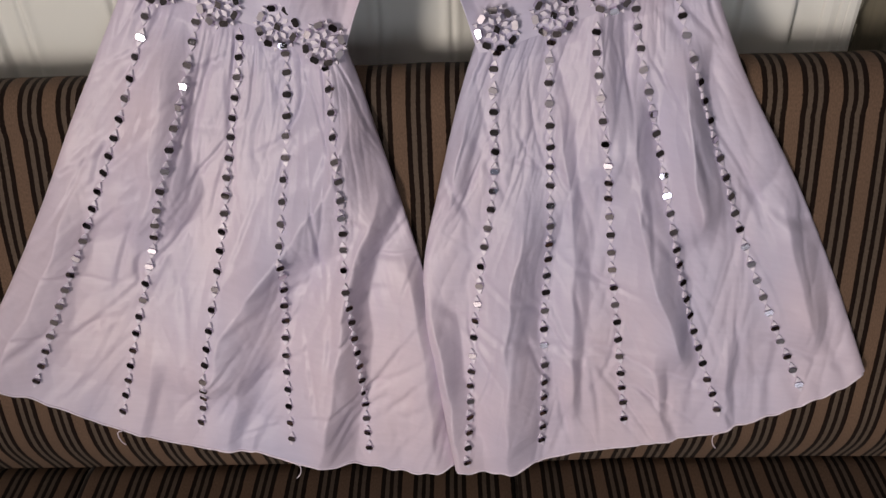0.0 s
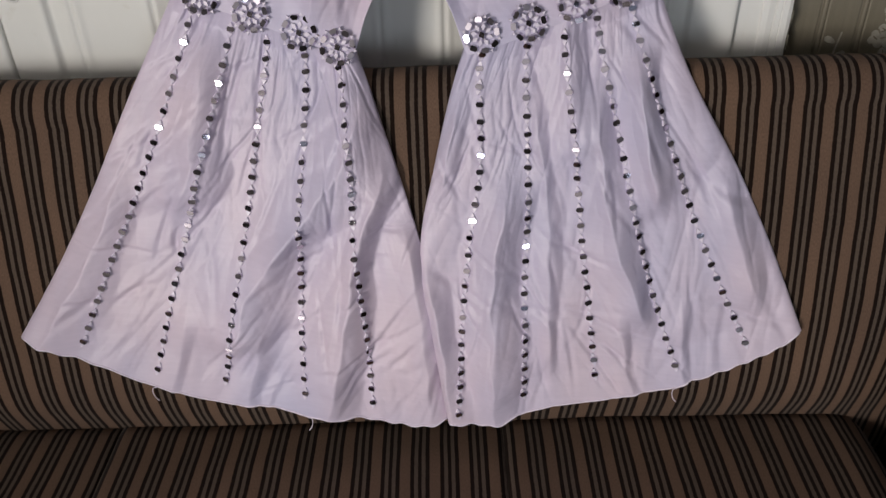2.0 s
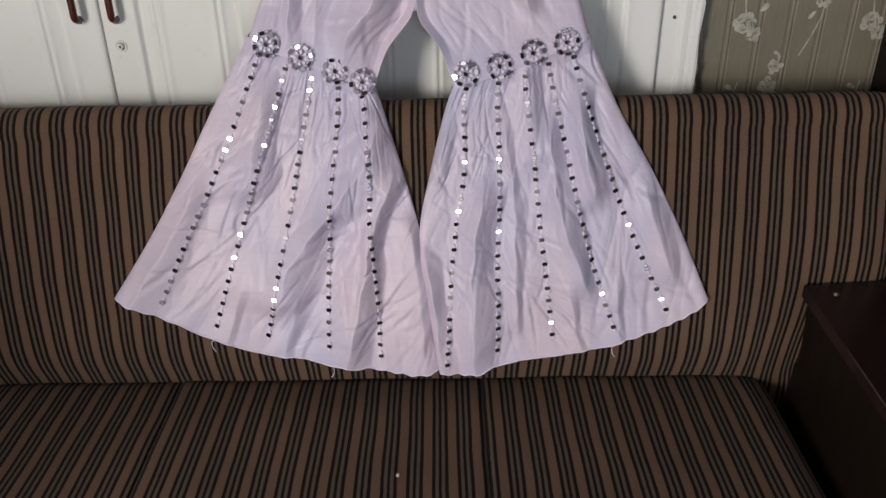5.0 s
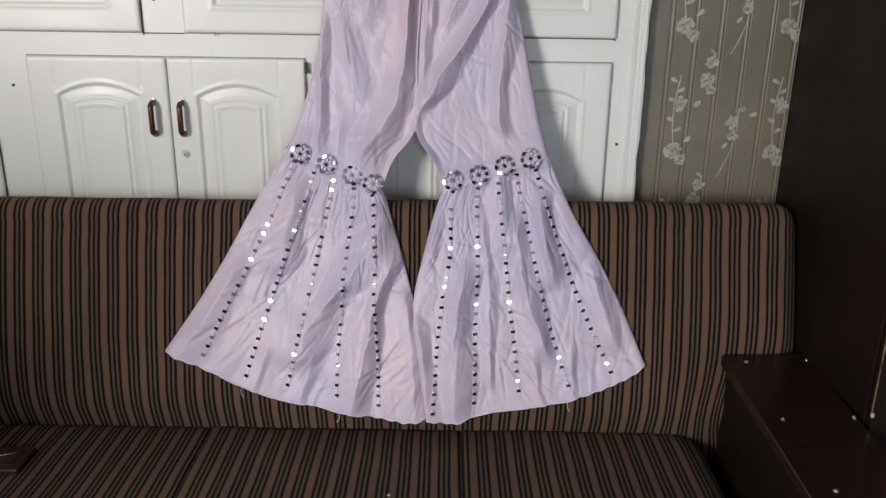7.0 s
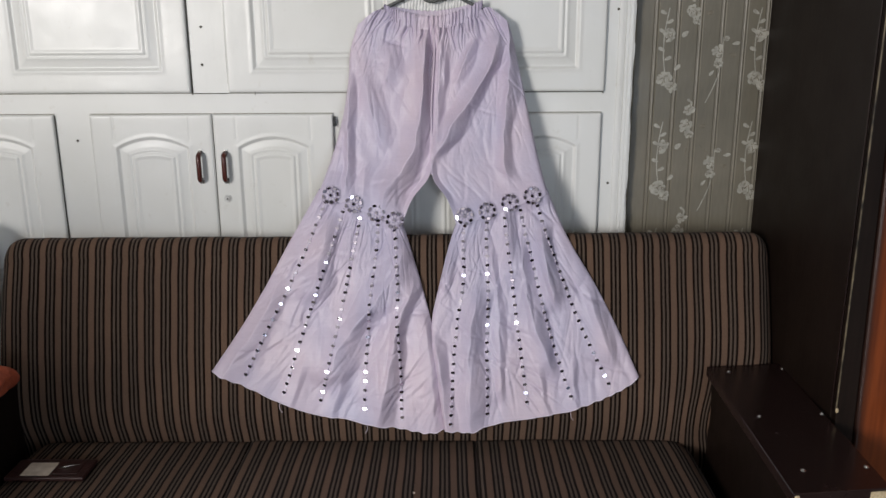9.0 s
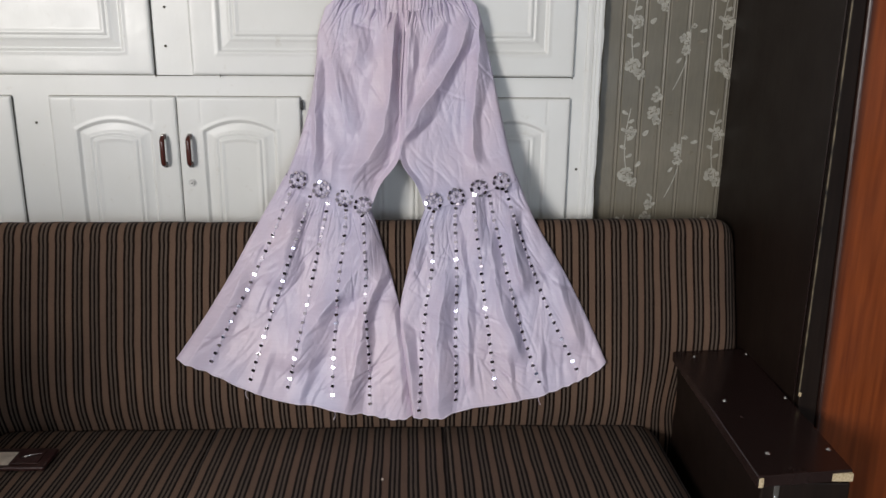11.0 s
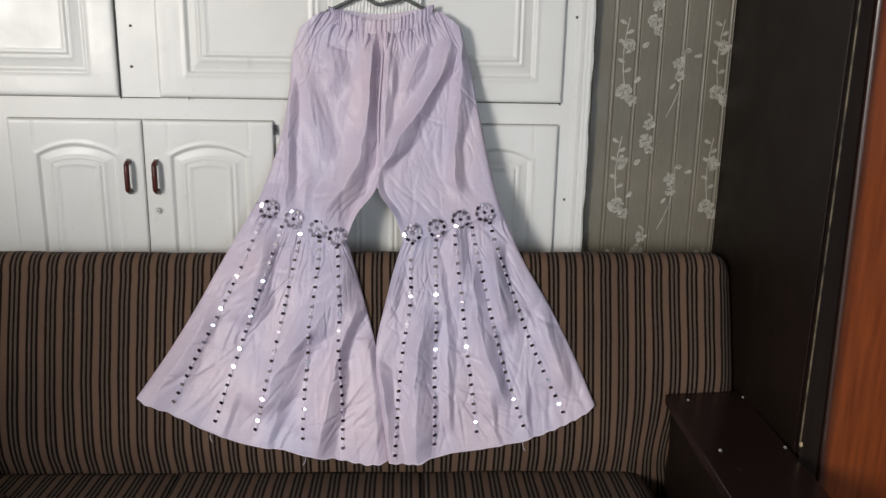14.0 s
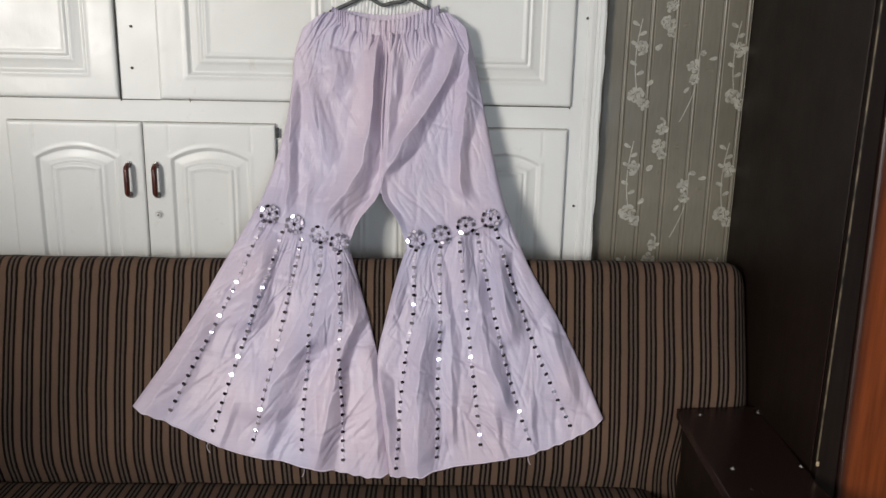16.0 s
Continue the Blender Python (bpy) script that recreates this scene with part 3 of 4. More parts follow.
drape = smooth_curve([0.40, 0.47, 0.55, 0.62, 0.75, 0.88, 0.95, 1.02, 1.08, 1.25, 1.43, 1.60], [0.612, 0.624, 0.634, 0.647, 0.684, 0.721, 0.752, 0.775, 0.788, 0.823, 0.855, 0.878])


def ring_sheet(name, pts, thick, mat, parent, label=""):
    """A flattened tube of cloth: the front as given, the back smooth behind it."""
    back = pts[:, ::-1].copy()
    back[..., 1] = drape(back[..., 2]) + thick
    mid = (pts[:, -1:] + back[:, :1]) / 2
    mid2 = (pts[:, :1] + back[:, -1:]) / 2
    return grid_mesh(name, np.concatenate([pts, mid, back, mid2], 1), mat, parent, closed_u=True, label=label)


def creases(u, v, seed, au, av, skew):
    """Sharp irregular creases: the dark lines where two lumps of cloth meet."""
    out = np.zeros(u.shape)
    flat = out.reshape(-1)
    for k, (a, b) in enumerate(zip(np.broadcast_to(u, out.shape).reshape(-1), np.broadcast_to(v, out.shape).reshape(-1))):
        p = Vector((a * au + b * skew, b * av, seed))
        w = noise.noise(p * 0.6) * 1.2
        q = Vector((p.x + w, p.y + w * 0.5, seed))
        flat[k] = (1 - min(1.0, abs(noise.noise(q)) * 2.6)) ** 2 + 0.45 * (1 - min(1.0, abs(noise.noise(q * 2.3)) * 2.6)) ** 2
    return out - 0.35


def ridge(u, c, w):
    return np.exp(-((u - c) / w) ** 2)


LEFT = dict(
    outer=smooth_curve([0, 0.27, 0.56, 0.78, 1], [-0.306, -0.372, -0.439, -0.496, -0.560]),
    inner=smooth_curve([0, 0.12, 0.30, 0.49, 0.75, 1], [-0.107, -0.087, -0.060, -0.036, -0.018, -0.003]),
    top=lambda u: 1.046 - 0.076 * u,
    hem=smooth_curve([0, 0.146, 0.276, 0.386, 0.636, 0.823, 0.92, 1], [0.632, 0.597, 0.563, 0.537, 0.513, 0.493, 0.485, 0.492]))
RIGHT = dict(
    outer=smooth_curve([0, 0.12, 0.30, 0.49, 0.75, 1], [0.026, 0.006, -0.017, -0.036, -0.023, -0.006]),
    inner=smooth_curve([0, 0.27, 0.50, 0.75, 1], [0.243, 0.294, 0.353, 0.409, 0.457]),
    top=lambda u: 0.972 + 0.072 * u**1.15,
    hem=smooth_curve([0, 0.12, 0.264, 0.46, 0.66, 0.846, 0.95, 1], [0.492, 0.489, 0.505, 0.518, 0.539, 0.572, 0.598, 0.615]))


def pleat(u, v, path, amp, wl, side=1):
    """Cloth that swells slowly to a crest and drops steeply beyond it; path: (v, the crest's u, the drop's width) from top to bottom."""
    vs, us, ws = zip(*path)
    c, w = smooth_curve(vs, us)(v), np.abs(smooth_curve(vs, ws)(v)) + 0.004
    c = c + 0.06 * w * np.sin(9 * v + 40 * us[0]) + 0.04 * w * np.sin(41 * v + 19 * us[-1])
    w = w * (1 + 0.2 * np.sin(14 * v + 31 * us[0]))
    q = side * (u - c)
    rise = np.clip(1 + q / wl, 0, 1)
    fall = np.clip(1 - q / w, 0, 1)
    shape = np.where(q < 0, rise ** 1.6, 0.6 * fall + 0.4 * fall * fall * (3 - 2 * fall)) - 0.07 * np.exp(-((q - 1.1 * w) / (0.4 * w)) ** 2)
    lo = 1.0 if vs[0] < 0.05 else np.clip((v - vs[0] + 0.05) / 0.12, 0, 1)
    hi = 1.0 if vs[-1] > 0.90 else np.clip((vs[-1] + 0.05 - v) / 0.12, 0, 1)
    fade = lo * hi
    return -1.22 * amp * fade * fade * (3 - 2 * fade) * shape


LEFT_PLEATS = (
    (((0.124, 0.249, 0.148), (0.278, 0.238, 0.127), (0.426, 0.25, 0.108), (0.513, 0.227, 0.063)), 0.019, 0.16), (((0.496, 0.057, 0.080), (0.691, 0.059, 0.087), (0.916, 0.052, 0.073)), 0.013, 0.06),
    (((0.125, 0.929, 0.129), (0.321, 0.741, 0.155), (0.469, 0.605, 0.148), (0.644, 0.489, 0.135), (0.834, 0.449, 0.078)), 0.026, 0.20),
    (((0.289, 0.944, 0.072), (0.454, 0.818, 0.075), (0.669, 0.755, 0.066), (0.956, 0.704, 0.086)), 0.026, 0.17), (((0.460, 0.964, 0.039), (0.655, 0.962, 0.050), (0.908, 0.955, 0.045)), 0.014, 0.16),
    (((0.007, 0.930, 0.123), (0.162, 0.843, 0.090)), 0.010, 0.12), (((0.747, 0.524, 0.051), (0.950, 0.514, 0.031)), 0.008, 0.08), (((0.755, 0.319, 0.027), (0.901, 0.333, 0.020)), 0.005, 0.07),
    (((0.469, 0.605, 0.048), (0.567, 0.518, 0.029)), 0.008, 0.06))
RIGHT_PLEATS = (
    (((0.561, 0.020, 0.055), (0.734, 0.020, 0.060), (0.941, 0.010, 0.060)), 0.014, 0.05), (((0.370, 0.277, 0.096), (0.696, 0.193, 0.110), (0.938, 0.135, 0.098)), 0.022, 0.13),
    (((0.193, 0.397, 0.048), (0.439, 0.418, 0.039), (0.725, 0.353, 0.033), (0.898, 0.320, 0.024)), 0.008, 0.08), (((0.018, 0.525, 0.129), (0.192, 0.548, 0.093), (0.358, 0.535, 0.066)), 0.015, 0.12),
    (((0.208, 0.640, 0.097), (0.422, 0.611, 0.084), (0.619, 0.604, 0.079), (0.793, 0.613, 0.044)), 0.020, 0.12), (((0.171, 0.824, 0.100), (0.359, 0.779, 0.099), (0.515, 0.745, 0.075)), 0.024, 0.11),
    (((0.525, 0.950, 0.045), (0.668, 0.925, 0.047), (0.848, 0.914, 0.041)), 0.013, 0.10), (((0.776, 0.733, 0.030), (0.966, 0.681, 0.027)), 0.007, 0.08), (((0.145, 0.040, 0.072), (0.340, 0.046, 0.071)), 0.009, 0.05),
    (((0.755, 0.551, 0.032), (0.931, 0.536, 0.026)), 0.006, 0.07))


def crinkles(u, v, seed, count, lean, wide, high):
    """Short sharp wrinkles, scattered, that lean from the vertical; wide, high: the cloth's size in metres."""
    g = np.random.default_rng(seed)
    cu, cv, a = g.uniform(0.03, 0.97, count), g.uniform(0.06, 1.0, count), g.normal(lean, 0.45, count)
    ln, w, amp = g.uniform(0.018, 0.075, count), g.uniform(0.0028, 0.0065, count), g.uniform(0.0007, 0.0026, count)
    dx, dz = (np.asarray(u)[..., None] - cu) * wide, (np.asarray(v)[..., None] - cv) * high
    along = (dz * np.cos(a) - dx * np.sin(a)) / ln
    q = (dx * np.cos(a) + dz * np.sin(a)) / w + g.normal(0, 0.9, count) * along * along
    return (amp * np.exp(-q * q) * (0.7 + 1.3 * q) * np.exp(-along * along)).sum(-1)


def leg_folds(leg, u, v):
    soft = 0.35 + 0.65 * np.clip(v, 0, 1)
    d, seed = (0.0, 11) if leg is LEFT else (0.0, 17)
    for p in LEFT_PLEATS if leg is LEFT else RIGHT_PLEATS:
        d = d + pleat(u, v, *p)
    g1 = np.sin(2 * math.pi * (9 * u + 0.9 * np.sin(7 * u + seed))) * (0.5 + 0.5 * np.sin(23 * u + seed)) + 0.6 * np.sin(2 * math.pi * (17 * u + 0.5 * np.sin(11 * u)))
    d = d + 0.0017 * g1 * np.exp(-v / (0.10 + 0.05 * np.sin(13 * u))) * np.clip(v / 0.035, 0, 1)
    d = d + 0.0020 * wave_noise(u * 9, v * 5, seed, 2) * soft + 0.012
    d = d + 0.0018 * creases(u, v, seed, 7.0, 2.0, 2.4) + 0.0010 * creases(u, v, seed + 5, 13, 5, 4.0) + 0.0003 * creases(u, v, seed + 8, 26, 12, -9.0)
    d = d + crinkles(u, v, seed + 3, 95, 0.40 if leg is LEFT else -0.22, 0.42, 0.45)
    d = d * (1 - 0.50 * np.clip((v - 0.90) / 0.10, 0, 1))
    return (np.clip(d, -0.036, 0.019) + 0.001) * np.clip(v / 0.07, 0, 1)


def leg_surface(leg, u, v):
    u, v = np.asarray(u, float), np.asarray(v, float)
    x = leg["outer"](v) * (1 - u) + leg["inner"](v) * u
    z = leg["top"](u) * (1 - v) + leg["hem"](u) * v
    y = drape(z) + leg_folds(leg, u, v)
    edge = np.minimum(u, 1 - u)
    y = y + 0.006 * np.exp(-edge / 0.012)
    if leg is RIGHT:
        y = y - 0.008 * np.exp(-u / 0.06) * np.clip((v - 0.40) * 4, 0, 1)
    z = z + 0.0016 * np.sin(u * 60 + 9 * np.sin(u * 7)) * v**4
    return np.stack([x, y, z], -1)


def plain_frame(leg, u, v, twist=0.0):
    """A frame on the unfolded cloth, just in front of it."""
    p = Vector(leg_surface(leg, u, v))
    p.y = float(drape(p.z)) - 0.0056
    slope = float(drape(p.z + 0.02) - drape(p.z - 0.02)) / 0.04
    up = Vector((0, slope, 1)).normalized()
    right = Vector((1, 0, 0))
    n = right.cross(up).normalized()
    if n.y > 0:
        n = -n
    m = Matrix((right, up, n)).transposed().to_4x4()
    m.translation = p
    return m @ Matrix.Rotation(twist, 4, "Z")


def surface_frame(leg, u, v, twist=0.0, jitter=0.0, lift=0.0):
    """Place, and the axes along the cloth: across, up, outward."""
    p = Vector(leg_surface(leg, u, v))
    a = Vector(leg_surface(leg, u + 0.016, v)) - Vector(leg_surface(leg, u - 0.016, v))
    b = Vector(leg_surface(leg, u, v - 0.016)) - Vector(leg_surface(leg, u, v + 0.016))
    n = b.cross(a).normalized()
    if n.y > 0:
        n = -n
    n = n.lerp(Vector((-0.15, -0.94, 0.31)), lift)
    n = (n + jitter * Vector(rng.normal(size=3))).normalized()
    up = (b - n * b.dot(n)).normalized()
    right = up.cross(n).normalized()
    m = Matrix((right, up, n)).transposed().to_4x4()
    m.translation = p + n * 0.0017
    return m @ Matrix.Rotation(twist, 4, "Z")


def gem_mesh(name, outline, thick):
    """A small cut mirror: flat face, sloping rim."""
    bm = bmesh.new()
    low = [bm.verts.new((x * 1.03, y * 1.04, -0.004)) for x, y in outline]
    top = [bm.verts.new((x, y, thick)) for x, y in outline]
    bm.faces.new(top)
    n = len(outline)
    for k in range(n):
        bm.faces.new((low[k], low[(k + 1) % n], top[(k + 1) % n], top[k]))
    me = bpy.data.meshes.new(name)
    bm.to_mesh(me)
    bm.free()
    me.materials.append(MIRROR)
    return me


HEX = gem_mesh("mirror", [(-0.0053, 0), (-0.0037, -0.0031), (0.0037, -0.0031), (0.0053, 0), (0.0037, 0.0031), (-0.0037, 0.0031)], 0.0014)
DIAMOND = gem_mesh("mirror_diamond", [(-0.0038, 0), (0, -0.0045), (0.0038, 0), (0, 0.0045)], 0.0014)


def add_tri(bm, m, pts):
    h = 0.0009
    top = [bm.verts.new(m @ Vector((x, y, h))) for x, y in pts]
    low = [bm.verts.new(m @ Vector((x * 1.03, y * 1.03, -0.0045))) for x, y in pts]
    bm.faces.new(top)
    for k in range(len(pts)):
        bm.faces.new((low[k], low[(k + 1) % len(pts)], top[(k + 1) % len(pts)], top[k]))


def put_mirror(me, m, parent):
    ob = new("mirror", me)
    ob.parent = parent
    ob.matrix_basis = m
    return ob


def build_leg(leg, columns, rosettes, label):
    U, V = np.meshgrid(np.linspace(0, 1, 270), np.linspace(0, 1, 270))
    sheet = leg_surface(leg, U, V)
    ob = ring_sheet("flared_leg", sheet, 0.023, SILK, trousers, label)
    silver = bmesh.new()
    for ci, (us, vt, vb) in enumerate(columns):
        across = smooth_curve(np.linspace(0, 1, len(us)), us)
        a, b = Vector(leg_surface(leg, us[0], vt)), Vector(leg_surface(leg, us[-1], vb))
        count = round((b - a).length / 0.0206)
        for k in range(count + 1):
            t = k / count
            u, v = float(across(t)), vt + (vb - vt) * t
            lift = 0.93 * max(0.2, math.sin(6.5 * t + 1.6 * ci - 0.9)) ** 0.5 if leg is LEFT and ci < 3 else 0.15
            m = surface_frame(leg, u, v, rng.normal(0, 0.10), 0.07, lift)
            put_mirror(HEX, m @ Matrix.Diagonal((0.90, 0.90, 1, 1)), ob)
            f = surface_frame(leg, u, v)
            for s in (1, -1):
                add_tri(silver, f, [(-0.0032, s * 0.0040), (0.0032, s * 0.0040), (0.0004, s * 0.0093), (-0.0004, s * 0.0093)][::s])
    for u, v in rosettes:
        c = plain_frame(leg, u, v)
        put_mirror(DIAMOND, plain_frame(leg, u, v, 0.4), ob)
        for k in range(8):
            a = k * math.pi / 4 + 0.2
            off = c @ Vector((0.0178 * math.cos(a), 0.0178 * math.sin(a), 0.0004))
            m = Matrix.Translation(off) @ c.to_3x3().to_4x4() @ Matrix.Rotation(a + math.pi / 2 + rng.normal(0, 0.15), 4, "Z") @ Euler((rng.normal(0, 0.2), rng.normal(0, 0.2), 0)).to_matrix().to_4x4()
            put_mirror(HEX, m @ Matrix.Diagonal((0.88, 0.95, 1, 1)), ob)
            q = c @ Matrix.Rotation(a + 0.39, 4, "Z")
            add_tri(silver, q, [(0.0050, 0), (0.0095, -0.0026), (0.0135, 0), (0.0095, 0.0026)])
            q = c @ Matrix.Rotation(a + 0.39, 4, "Z")
            add_tri(silver, q, [(0.0195, -0.0020), (0.0232, 0), (0.0195, 0.0020)])
    s = part("silver_embroidery", silver, SILVER, ob, "silver triangular embroidery between the mirrors")
    s["kind"] = "stuff"
    hem = sheet[-1, 1:-1:2]
    part("hem_stitching", tube_bm(hem.tolist(), 0.0013, 6), PIPING, ob, "pale rolled hem stitching", True)
    return ob


left_leg = build_leg(LEFT, [((0.124, 0.134, 0.121, 0.113, 0.124), 0.045, 0.949), ((0.320, 0.294, 0.278, 0.279, 0.293), 0.060, 0.949), ((0.507, 0.467, 0.447, 0.445, 0.449), 0.060, 0.930),
                            ((0.698, 0.649, 0.616, 0.625, 0.647), 0.060, 0.925), ((0.885, 0.829, 0.791, 0.802, 0.812), 0.053, 0.945)],
                     [(0.151, 0.0), (0.424, 0.0), (0.698, 0.0), (0.915, 0.0)], "flared lilac silk leg gathered at the knee")
right_leg = build_leg(RIGHT, [((0.099, 0.175, 0.160, 0.092, 0.036), 0.031, 0.955), ((0.339, 0.362, 0.343, 0.282, 0.231), 0.050, 0.940), ((0.523, 0.538, 0.518, 0.478, 0.445), 0.053, 0.920),
                              ((0.684, 0.698, 0.679, 0.661, 0.671), 0.047, 0.935), ((0.855, 0.855, 0.839, 0.841, 0.864), 0.057, 0.946)],
                      [(0.080, -0.020), (0.330, -0.010), (0.578, -0.012), (0.825, -0.004)], "flared lilac silk leg gathered at the knee")


def gathers(u, v, seed):
    """Short sharp tucks that fan out below the waistband."""
    g = np.random.default_rng(seed)
    d = 0.0
    for k in range(24):
        uk, ln, w, a = 0.28 + 0.74 * (k + g.uniform(0, 1)) / 24, g.uniform(0.05, 0.15), g.uniform(0.009, 0.020), g.uniform(0.003, 0.0075)
        q = (u - uk + 3.0 * (1 - uk) ** 2 * v + 0.02 * np.sin(30 * v + k)) / w
        d = d + a * np.exp(-q * q) * (1 + 1.1 * q) * np.exp(-((v / ln) ** 2))
    return d


UPPER_LEFT_PLEATS = (
    (((0.312, 0.036, 0.084), (0.631, 0.102, 0.085), (0.938, 0.280, 0.093)), 0.013, 0.06), (((0.161, 0.487, 0.159), (0.258, 0.463, 0.181), (0.370, 0.426, 0.168)), 0.013, 0.20),
    (((0.283, 0.185, 0.215), (0.490, 0.300, 0.220), (0.698, 0.501, 0.157)), 0.010, 0.16), (((0.254, 0.671, 0.114), (0.447, 0.635, 0.161), (0.532, 0.604, 0.131)), 0.009, 0.12),
    (((0.074, 0.855, 0.040), (0.232, 0.853, 0.069), (0.445, 0.840, 0.095), (0.542, 0.804, 0.160), (0.683, 0.758, 0.200), (0.774, 0.715, 0.230), (0.950, 0.720, 0.220)), 0.030, 0.22),
    (((0.761, 0.354, 0.096), (0.931, 0.488, 0.108)), 0.006, 0.12))
UPPER_RIGHT_PLEATS = (
    (((0.110, 0.205, 0.154), (0.286, 0.393, 0.176), (0.382, 0.569, 0.196), (0.477, 0.756, 0.197), (0.572, 0.862, 0.183), (0.662, 0.965, 0.119)), 0.026, 0.22),
    (((0.020, 0.060, 0.086), (0.241, 0.144, 0.120), (0.479, 0.235, 0.118), (0.856, 0.364, 0.085)), 0.015, 0.10), (((0.122, 0.530, 0.095), (0.196, 0.664, 0.142), (0.304, 0.759, 0.106)), 0.012, 0.10),
    (((0.064, 0.985, 0.130), (0.272, 0.980, 0.120), (0.455, 0.980, 0.100), (0.613, 0.975, 0.051)), 0.014, 0.06), (((0.174, 0.898, 0.060), (0.318, 0.900, 0.060)), 0.006, 0.05))


# upper part, one sheet for each side of the centre seam
def upper_sheet(side):
    U, V = np.meshgrid(np.linspace(0, 1, 170), np.linspace(0, 1, 220))
    if side < 0:
        out = smooth_curve([0, 0.08, 0.25, 0.46, 0.76, 1], [-0.217, -0.227, -0.233, -0.244, -0.274, -0.307])
        inn = smooth_curve([0, 0.45, 0.715, 0.755, 0.86, 1], [-0.014, -0.026, -0.035, -0.042, -0.080, -0.1065])
        zt = smooth_curve([0, 0.03, 0.09, 0.18, 0.34, 0.45, 0.75, 1], [1.402, 1.422, 1.435, 1.450, 1.463, 1.452, 1.433, 1.421])
        zb = LEFT["top"](U)
        u = U
    else:
        out = smooth_curve([0, 0.08, 0.25, 0.50, 0.74, 1], [0.154, 0.164, 0.179, 0.199, 0.219, 0.244])
        inn = smooth_curve([0, 0.45, 0.70, 0.77, 0.86, 1], [-0.018, -0.028, -0.035, -0.030, 0.000, 0.0255])
        zt = smooth_curve([0, 0.03, 0.09, 0.18, 0.34, 0.45, 0.75, 1], [1.408, 1.428, 1.440, 1.454, 1.467, 1.455, 1.433, 1.421])
        zb = RIGHT["top"](1 - U)
        u = U
    X = out(V) * (1 - u) + inn(V) * u
    Z = zt(u) * (1 - V) + (zb - 0.009) * V
    Y = drape(Z) - 0.013 * np.exp(-((V / 0.07) ** 2)) * np.clip(u / 0.25, 0, 1)
    d = gathers(u, V, 61 + side) + 0.0022 * creases(u, V, 66 + side, 6.0, 1.6, -1.6) * np.exp(-V / 0.25)
    if side < 0:
        for p in UPPER_LEFT_PLEATS:
            d = d + pleat(u, V, *p)
        # tuck across the hip
        d = d + 0.007 * ridge(V + 0.05 * u, 0.165, 0.010) * np.clip(1 - np.abs(u - 0.50) * 7, 0, 1)
    else:
        for p in UPPER_RIGHT_PLEATS:
            d = d + pleat(u, V, *p, side=-1)
    d = d + 0.7 * crinkles(u, V, 29 + side, 45, -0.1 * side, 0.21, 0.42)
    d = d + 0.012 + 0.0018 * wave_noise(u * 8, V * 6, 27 + side, 2) + 0.0010 * creases(u, V, 41 + side, 4.5, 2.6, 1.8 * side) + 0.0005 * creases(u, V, 51 + side, 16, 11, 6.0)
    d = d * np.clip((0.985 - V) / 0.13, 0, 1) - 0.0022 * np.clip((V - 0.9) / 0.1, 0, 1)
    d = d * np.clip((1 - u) / 0.05, 0, 1) + 0.004 * ridge(u, 1.0, 0.025) * np.clip(1.1 - V, 0, 1)
    Y = Y + np.clip(d, -0.040, 0.022) + 0.012 * np.exp(-u / 0.014)
    return ring_sheet("upper_half", np.stack([X, Y, Z], -1), 0.028, SILK, trousers)


upper_sheet(-1)
upper_sheet(1)


def waistband():
    n = 620
    th = np.linspace(0, 2 * math.pi, n, endpoint=False)
    prof = np.array([(0.0050, -0.004), (0.0024, 0.002), (0.0010, 0.008), (0.0012, 0.0140), (0.0004, 0.019), (0.0008, 0.0265), (0.0024, 0.0280)])
    rows = []
    for off, hgt in np.concatenate([prof, prof[::-1] * [0, 1] + [0.0022, 0]]):
        rip = 0.0027 * np.sin(th * 66 + 4 * np.sin(th * 5)) * (0.6 + 0.4 * np.sin(th * 13)) + 0.0010 * np.sin(th * 29 + 2 * np.sin(th * 4)) + 0.0007 * np.sin(th * 113 + 3 * np.sin(th * 9) + hgt * 200)
        r = 1 + (rip - off) / 0.10
        cx = -0.029 + 0.117 * np.cos(th) * (1 - off * 3)
        cy = 0.867 - 0.015 * np.sin(th) * r - np.where(np.sin(th) > 0, rip - off, 0)
        zz = 1.4500 - 0.031 * (1 - np.abs(np.cos(th)) ** 1.7) * np.where(np.sin(th) > 0, 1.0, 0.6) + hgt + (0.0007 + 0.05 * max(0.0, hgt - 0.02)) * np.sin(th * 66 + 4 * np.sin(th * 5)) + 0.004 * np.cos(th)
        rows.append(np.stack([cx, cy, zz], -1))
    return grid_mesh("waistband", np.array(rows), SILK, trousers, closed_u=True, label="gathered elastic waistband")


waistband()
seam = [(-0.027 - 0.010 * t + 0.002 * math.sin(t * 9), float(drape(1.42 - 0.34 * t)) + 0.005, 1.42 - 0.34 * t) for t in np.linspace(0, 1, 40)]
part("centre_seam", tube_bm(seam, 0.0022, 6), SILK, trousers, "raised centre seam", True)
for tx, tu, leg in ((-1, 0.30, LEFT), (1, 0.655, LEFT), (-1, 0.66, RIGHT)):
    p = leg_surface(leg, tu, 1.0)
    pts = [(p[0] + tx * 0.006 * math.sin(t * 3.2), p[1] - 0.002 - 0.003 * t, p[2] - 0.017 * t + 0.004 * math.sin(t * 5)) for t in np.linspace(0, 1, 12)]
    part("loose_thread", tube_bm(pts, 0.0006, 5), PIPING, trousers, "frayed loose thread", True)

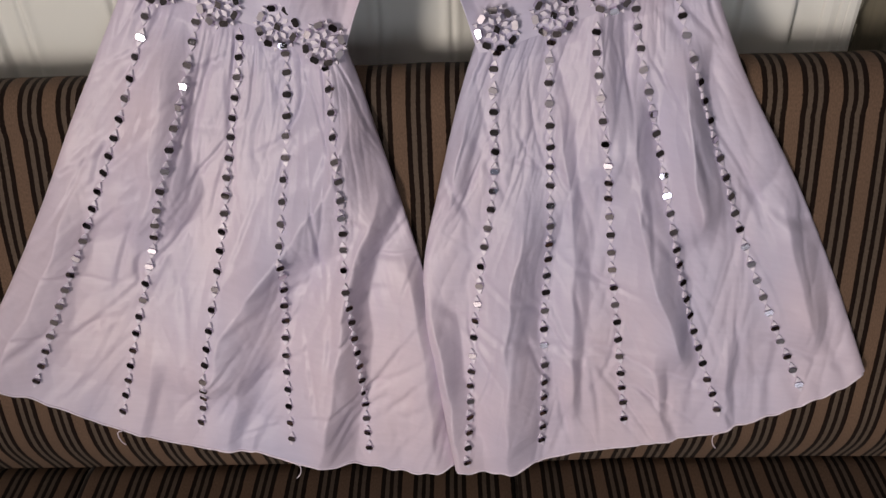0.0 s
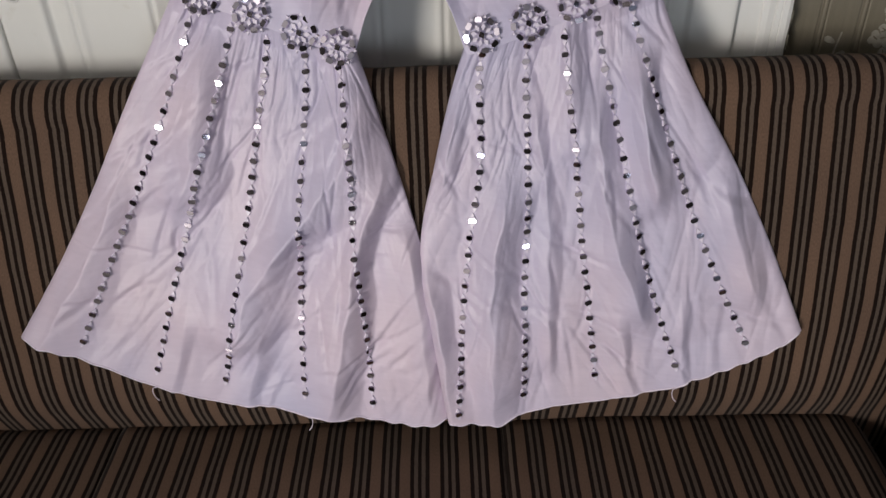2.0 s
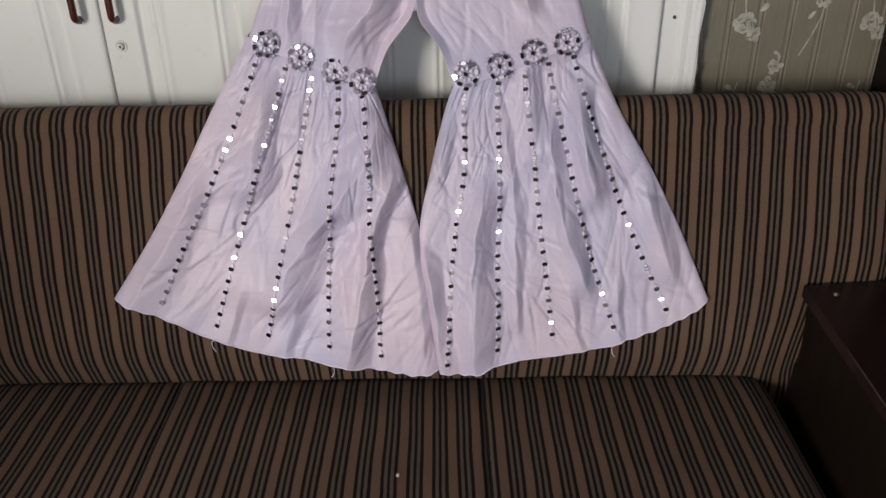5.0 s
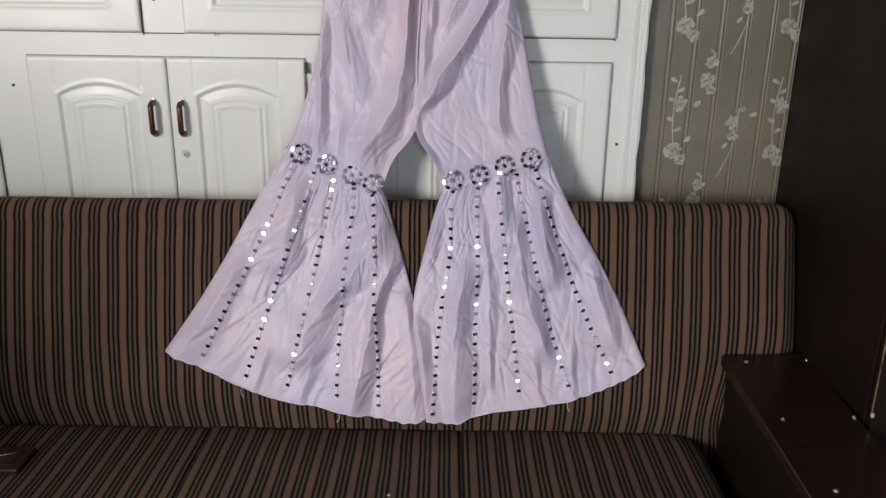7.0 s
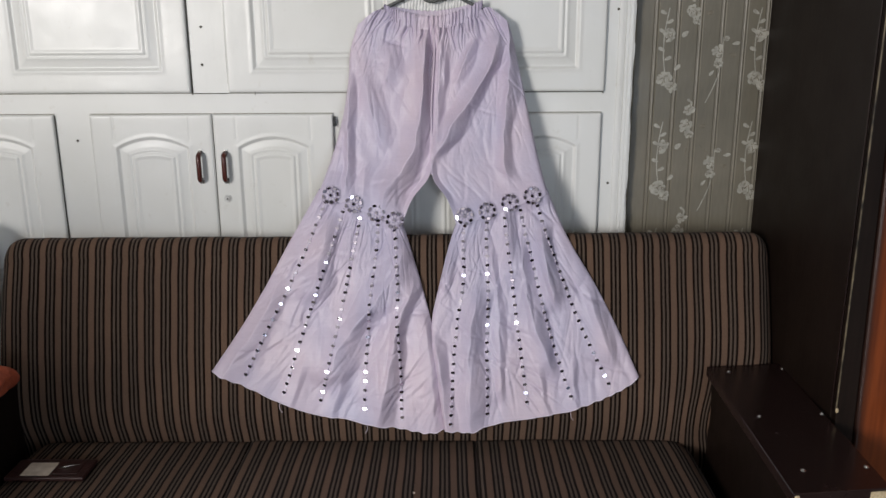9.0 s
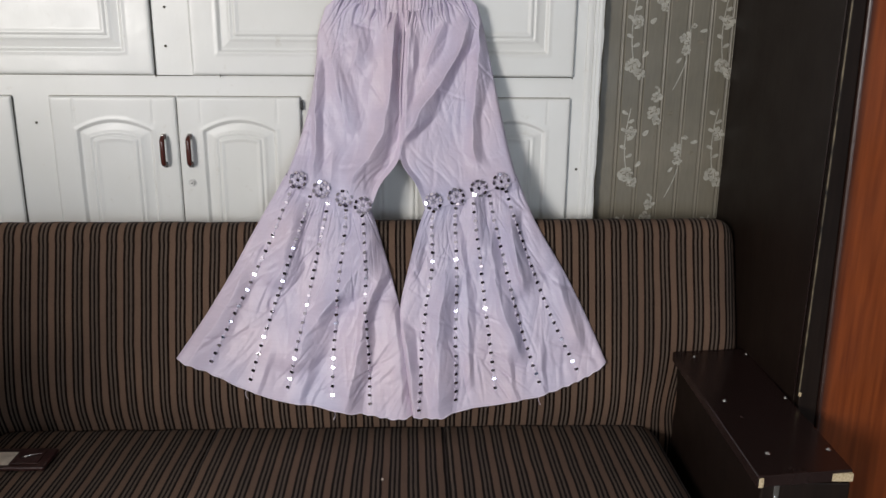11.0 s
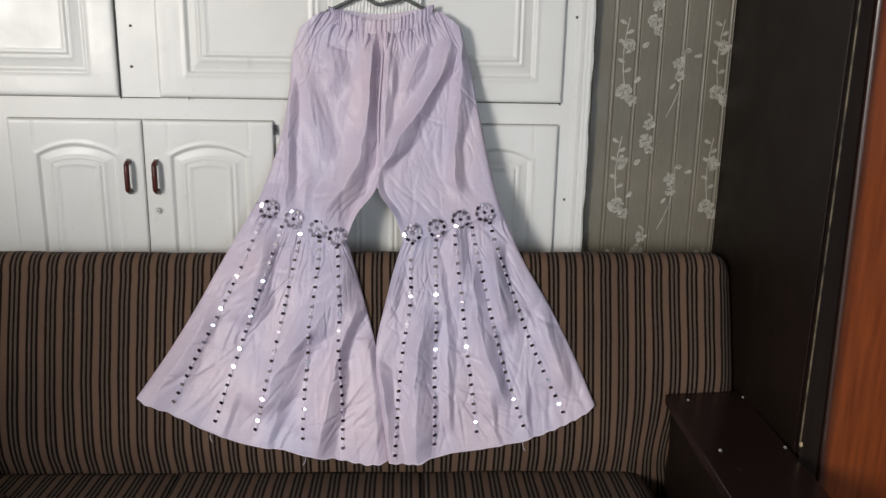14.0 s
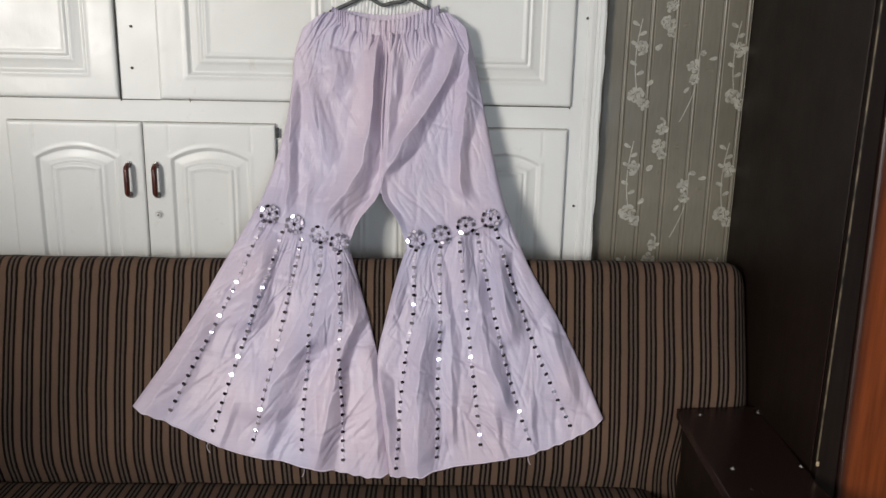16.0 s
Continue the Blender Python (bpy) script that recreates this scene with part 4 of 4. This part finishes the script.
# ---- hanger, its hook and the wrap behind it ----
hanger = tagged(new("clothes_hanger"), "dark grey plastic clothes hanger on a cupboard hook", "hanger")
arc = [(-0.150, 1.462), (-0.125, 1.474), (-0.085, 1.492), (-0.055, 1.503), (-0.029, 1.508), (-0.003, 1.503), (0.030, 1.490), (0.062, 1.474), (0.088, 1.462)]
fx = smooth_curve(range(9), [a[0] for a in arc])
fz = smooth_curve(range(9), [a[1] for a in arc])
part("arm", tube_bm([(float(fx(t)), 0.872, float(fz(t))) for t in np.linspace(0, 8, 40)], 0.0042, 8), HANGER, hanger, smooth=True)
bar = [(-0.070 + 0.085 * t, 0.868, 1.494 - 0.013 * math.sin(math.pi * t) + 0.002 * math.sin(t * 12)) for t in np.linspace(0, 1, 24)]
part("inner_bar", tube_bm(bar, 0.0040, 8), HANGER, hanger, smooth=True)
hook = [(-0.029, 0.872, 1.508 + 0.05 * t) for t in np.linspace(0, 1, 6)] + [(-0.029 + 0.018 - 0.018 * math.cos(a), 0.872, 1.558 + 0.018 * math.sin(a) + 0.012) for a in np.linspace(0, 3.6, 16)]
part("hook", tube_bm(hook, 0.0018, 8), CHROME, hanger, "thin metal hook", True)
tagged(part("cup_hook", tube_bm([(-0.011, 0.894, 1.584), (-0.011, 0.868, 1.5835), (-0.011, 0.862, 1.592)], 0.0022, 8), CHROME), "small metal hook screwed into the cupboard", "hook")
A, B = np.meshgrid(np.linspace(-0.125, 0.060, 120), np.linspace(1.425, 1.560, 70))
crinkle = 0.0030 * np.abs(np.sin(A * 420 + 1.5 * np.sin(B * 40))) + 0.004 * wave_noise(A * 90, B * 60, 77)
tagged(grid_mesh("plastic_wrap", np.stack([A, 0.8835 + np.clip(crinkle, -0.004, 0.006), B], -1), PLASTIC), "crinkled whitish plastic wrap hanging behind the hanger", "plastic wrap")


# ---- loose things ----
def lump(name, c, r, mat, seed, flat=2.0, noise_amp=0.12, parent=None, freq=3.0):
    n1, n2 = 48, 28
    th, ph = np.meshgrid(np.linspace(0, 2 * math.pi, n1, endpoint=False), np.linspace(-math.pi / 2, math.pi / 2, n2))
    sg = lambda a, e: np.sign(a) * np.abs(a) ** e
    e = 2.0 / flat
    P = np.stack([sg(np.cos(ph), e) * sg(np.cos(th), e), sg(np.cos(ph), e) * sg(np.sin(th), e), sg(np.sin(ph), e)], -1)
    w = 1 + noise_amp * wave_noise(P[..., 0] * freq + P[..., 2], P[..., 1] * freq - P[..., 2] * 2, seed)[..., None]
    return grid_mesh(name, P * w * np.array(r) + np.array(c), mat, parent, closed_u=True)


cloth = tagged(lump("folded_cloth", (-1.060, 0.500, 0.668), (0.105, 0.095, 0.038), CLOTH, 51, 2.6, 0.22, freq=4), "crumpled orange cloth lying on the sofa arm", "cloth")
tagged(lump("grey_cloth", (-1.130, 0.490, 0.716), (0.050, 0.05, 0.011), GREYCLOTH, 55, 2.4, 0.15), "small grey cloth on the orange cloth", "cloth")
tagged(lump("pillow", (-1.215, 0.770, 0.805), (0.105, 0.070, 0.167), WHITECLOTH, 61, 2.6, 0.06), "white cotton pillow propped on the sofa arm", "pillow")

wallet = tagged(new("wallet"), "dark red leather wallet with a paper slip on the sofa seat", "wallet")
part("cover", box_bm(-0.990, -0.812, 0.480, 0.565, 0.446, 0.4555, 0.003), LEATHER, wallet)
part("paper_slip", box_bm(-0.957, -0.893, 0.490, 0.546, 0.4556, 0.4568, 0.0004), CARD, wallet, "pale paper slip")
part("clasp_plate", box_bm(-0.888, -0.832, 0.495, 0.548, 0.4554, 0.4574, 0.0008), LEATHER, wallet, "dark leather flap")
part("clasp", tube_bm([(-0.880, 0.518, 0.4586), (-0.862, 0.526, 0.4590), (-0.840, 0.534, 0.4586)], 0.0014, 6), CHROME, wallet, "thin shiny metal clasp", True)
tagged(lump("lint", (-0.072, 0.42, 0.4515), (0.0025, 0.004, 0.0018), CARD, 71), "tiny pale scrap of paper on the seat", "scrap")
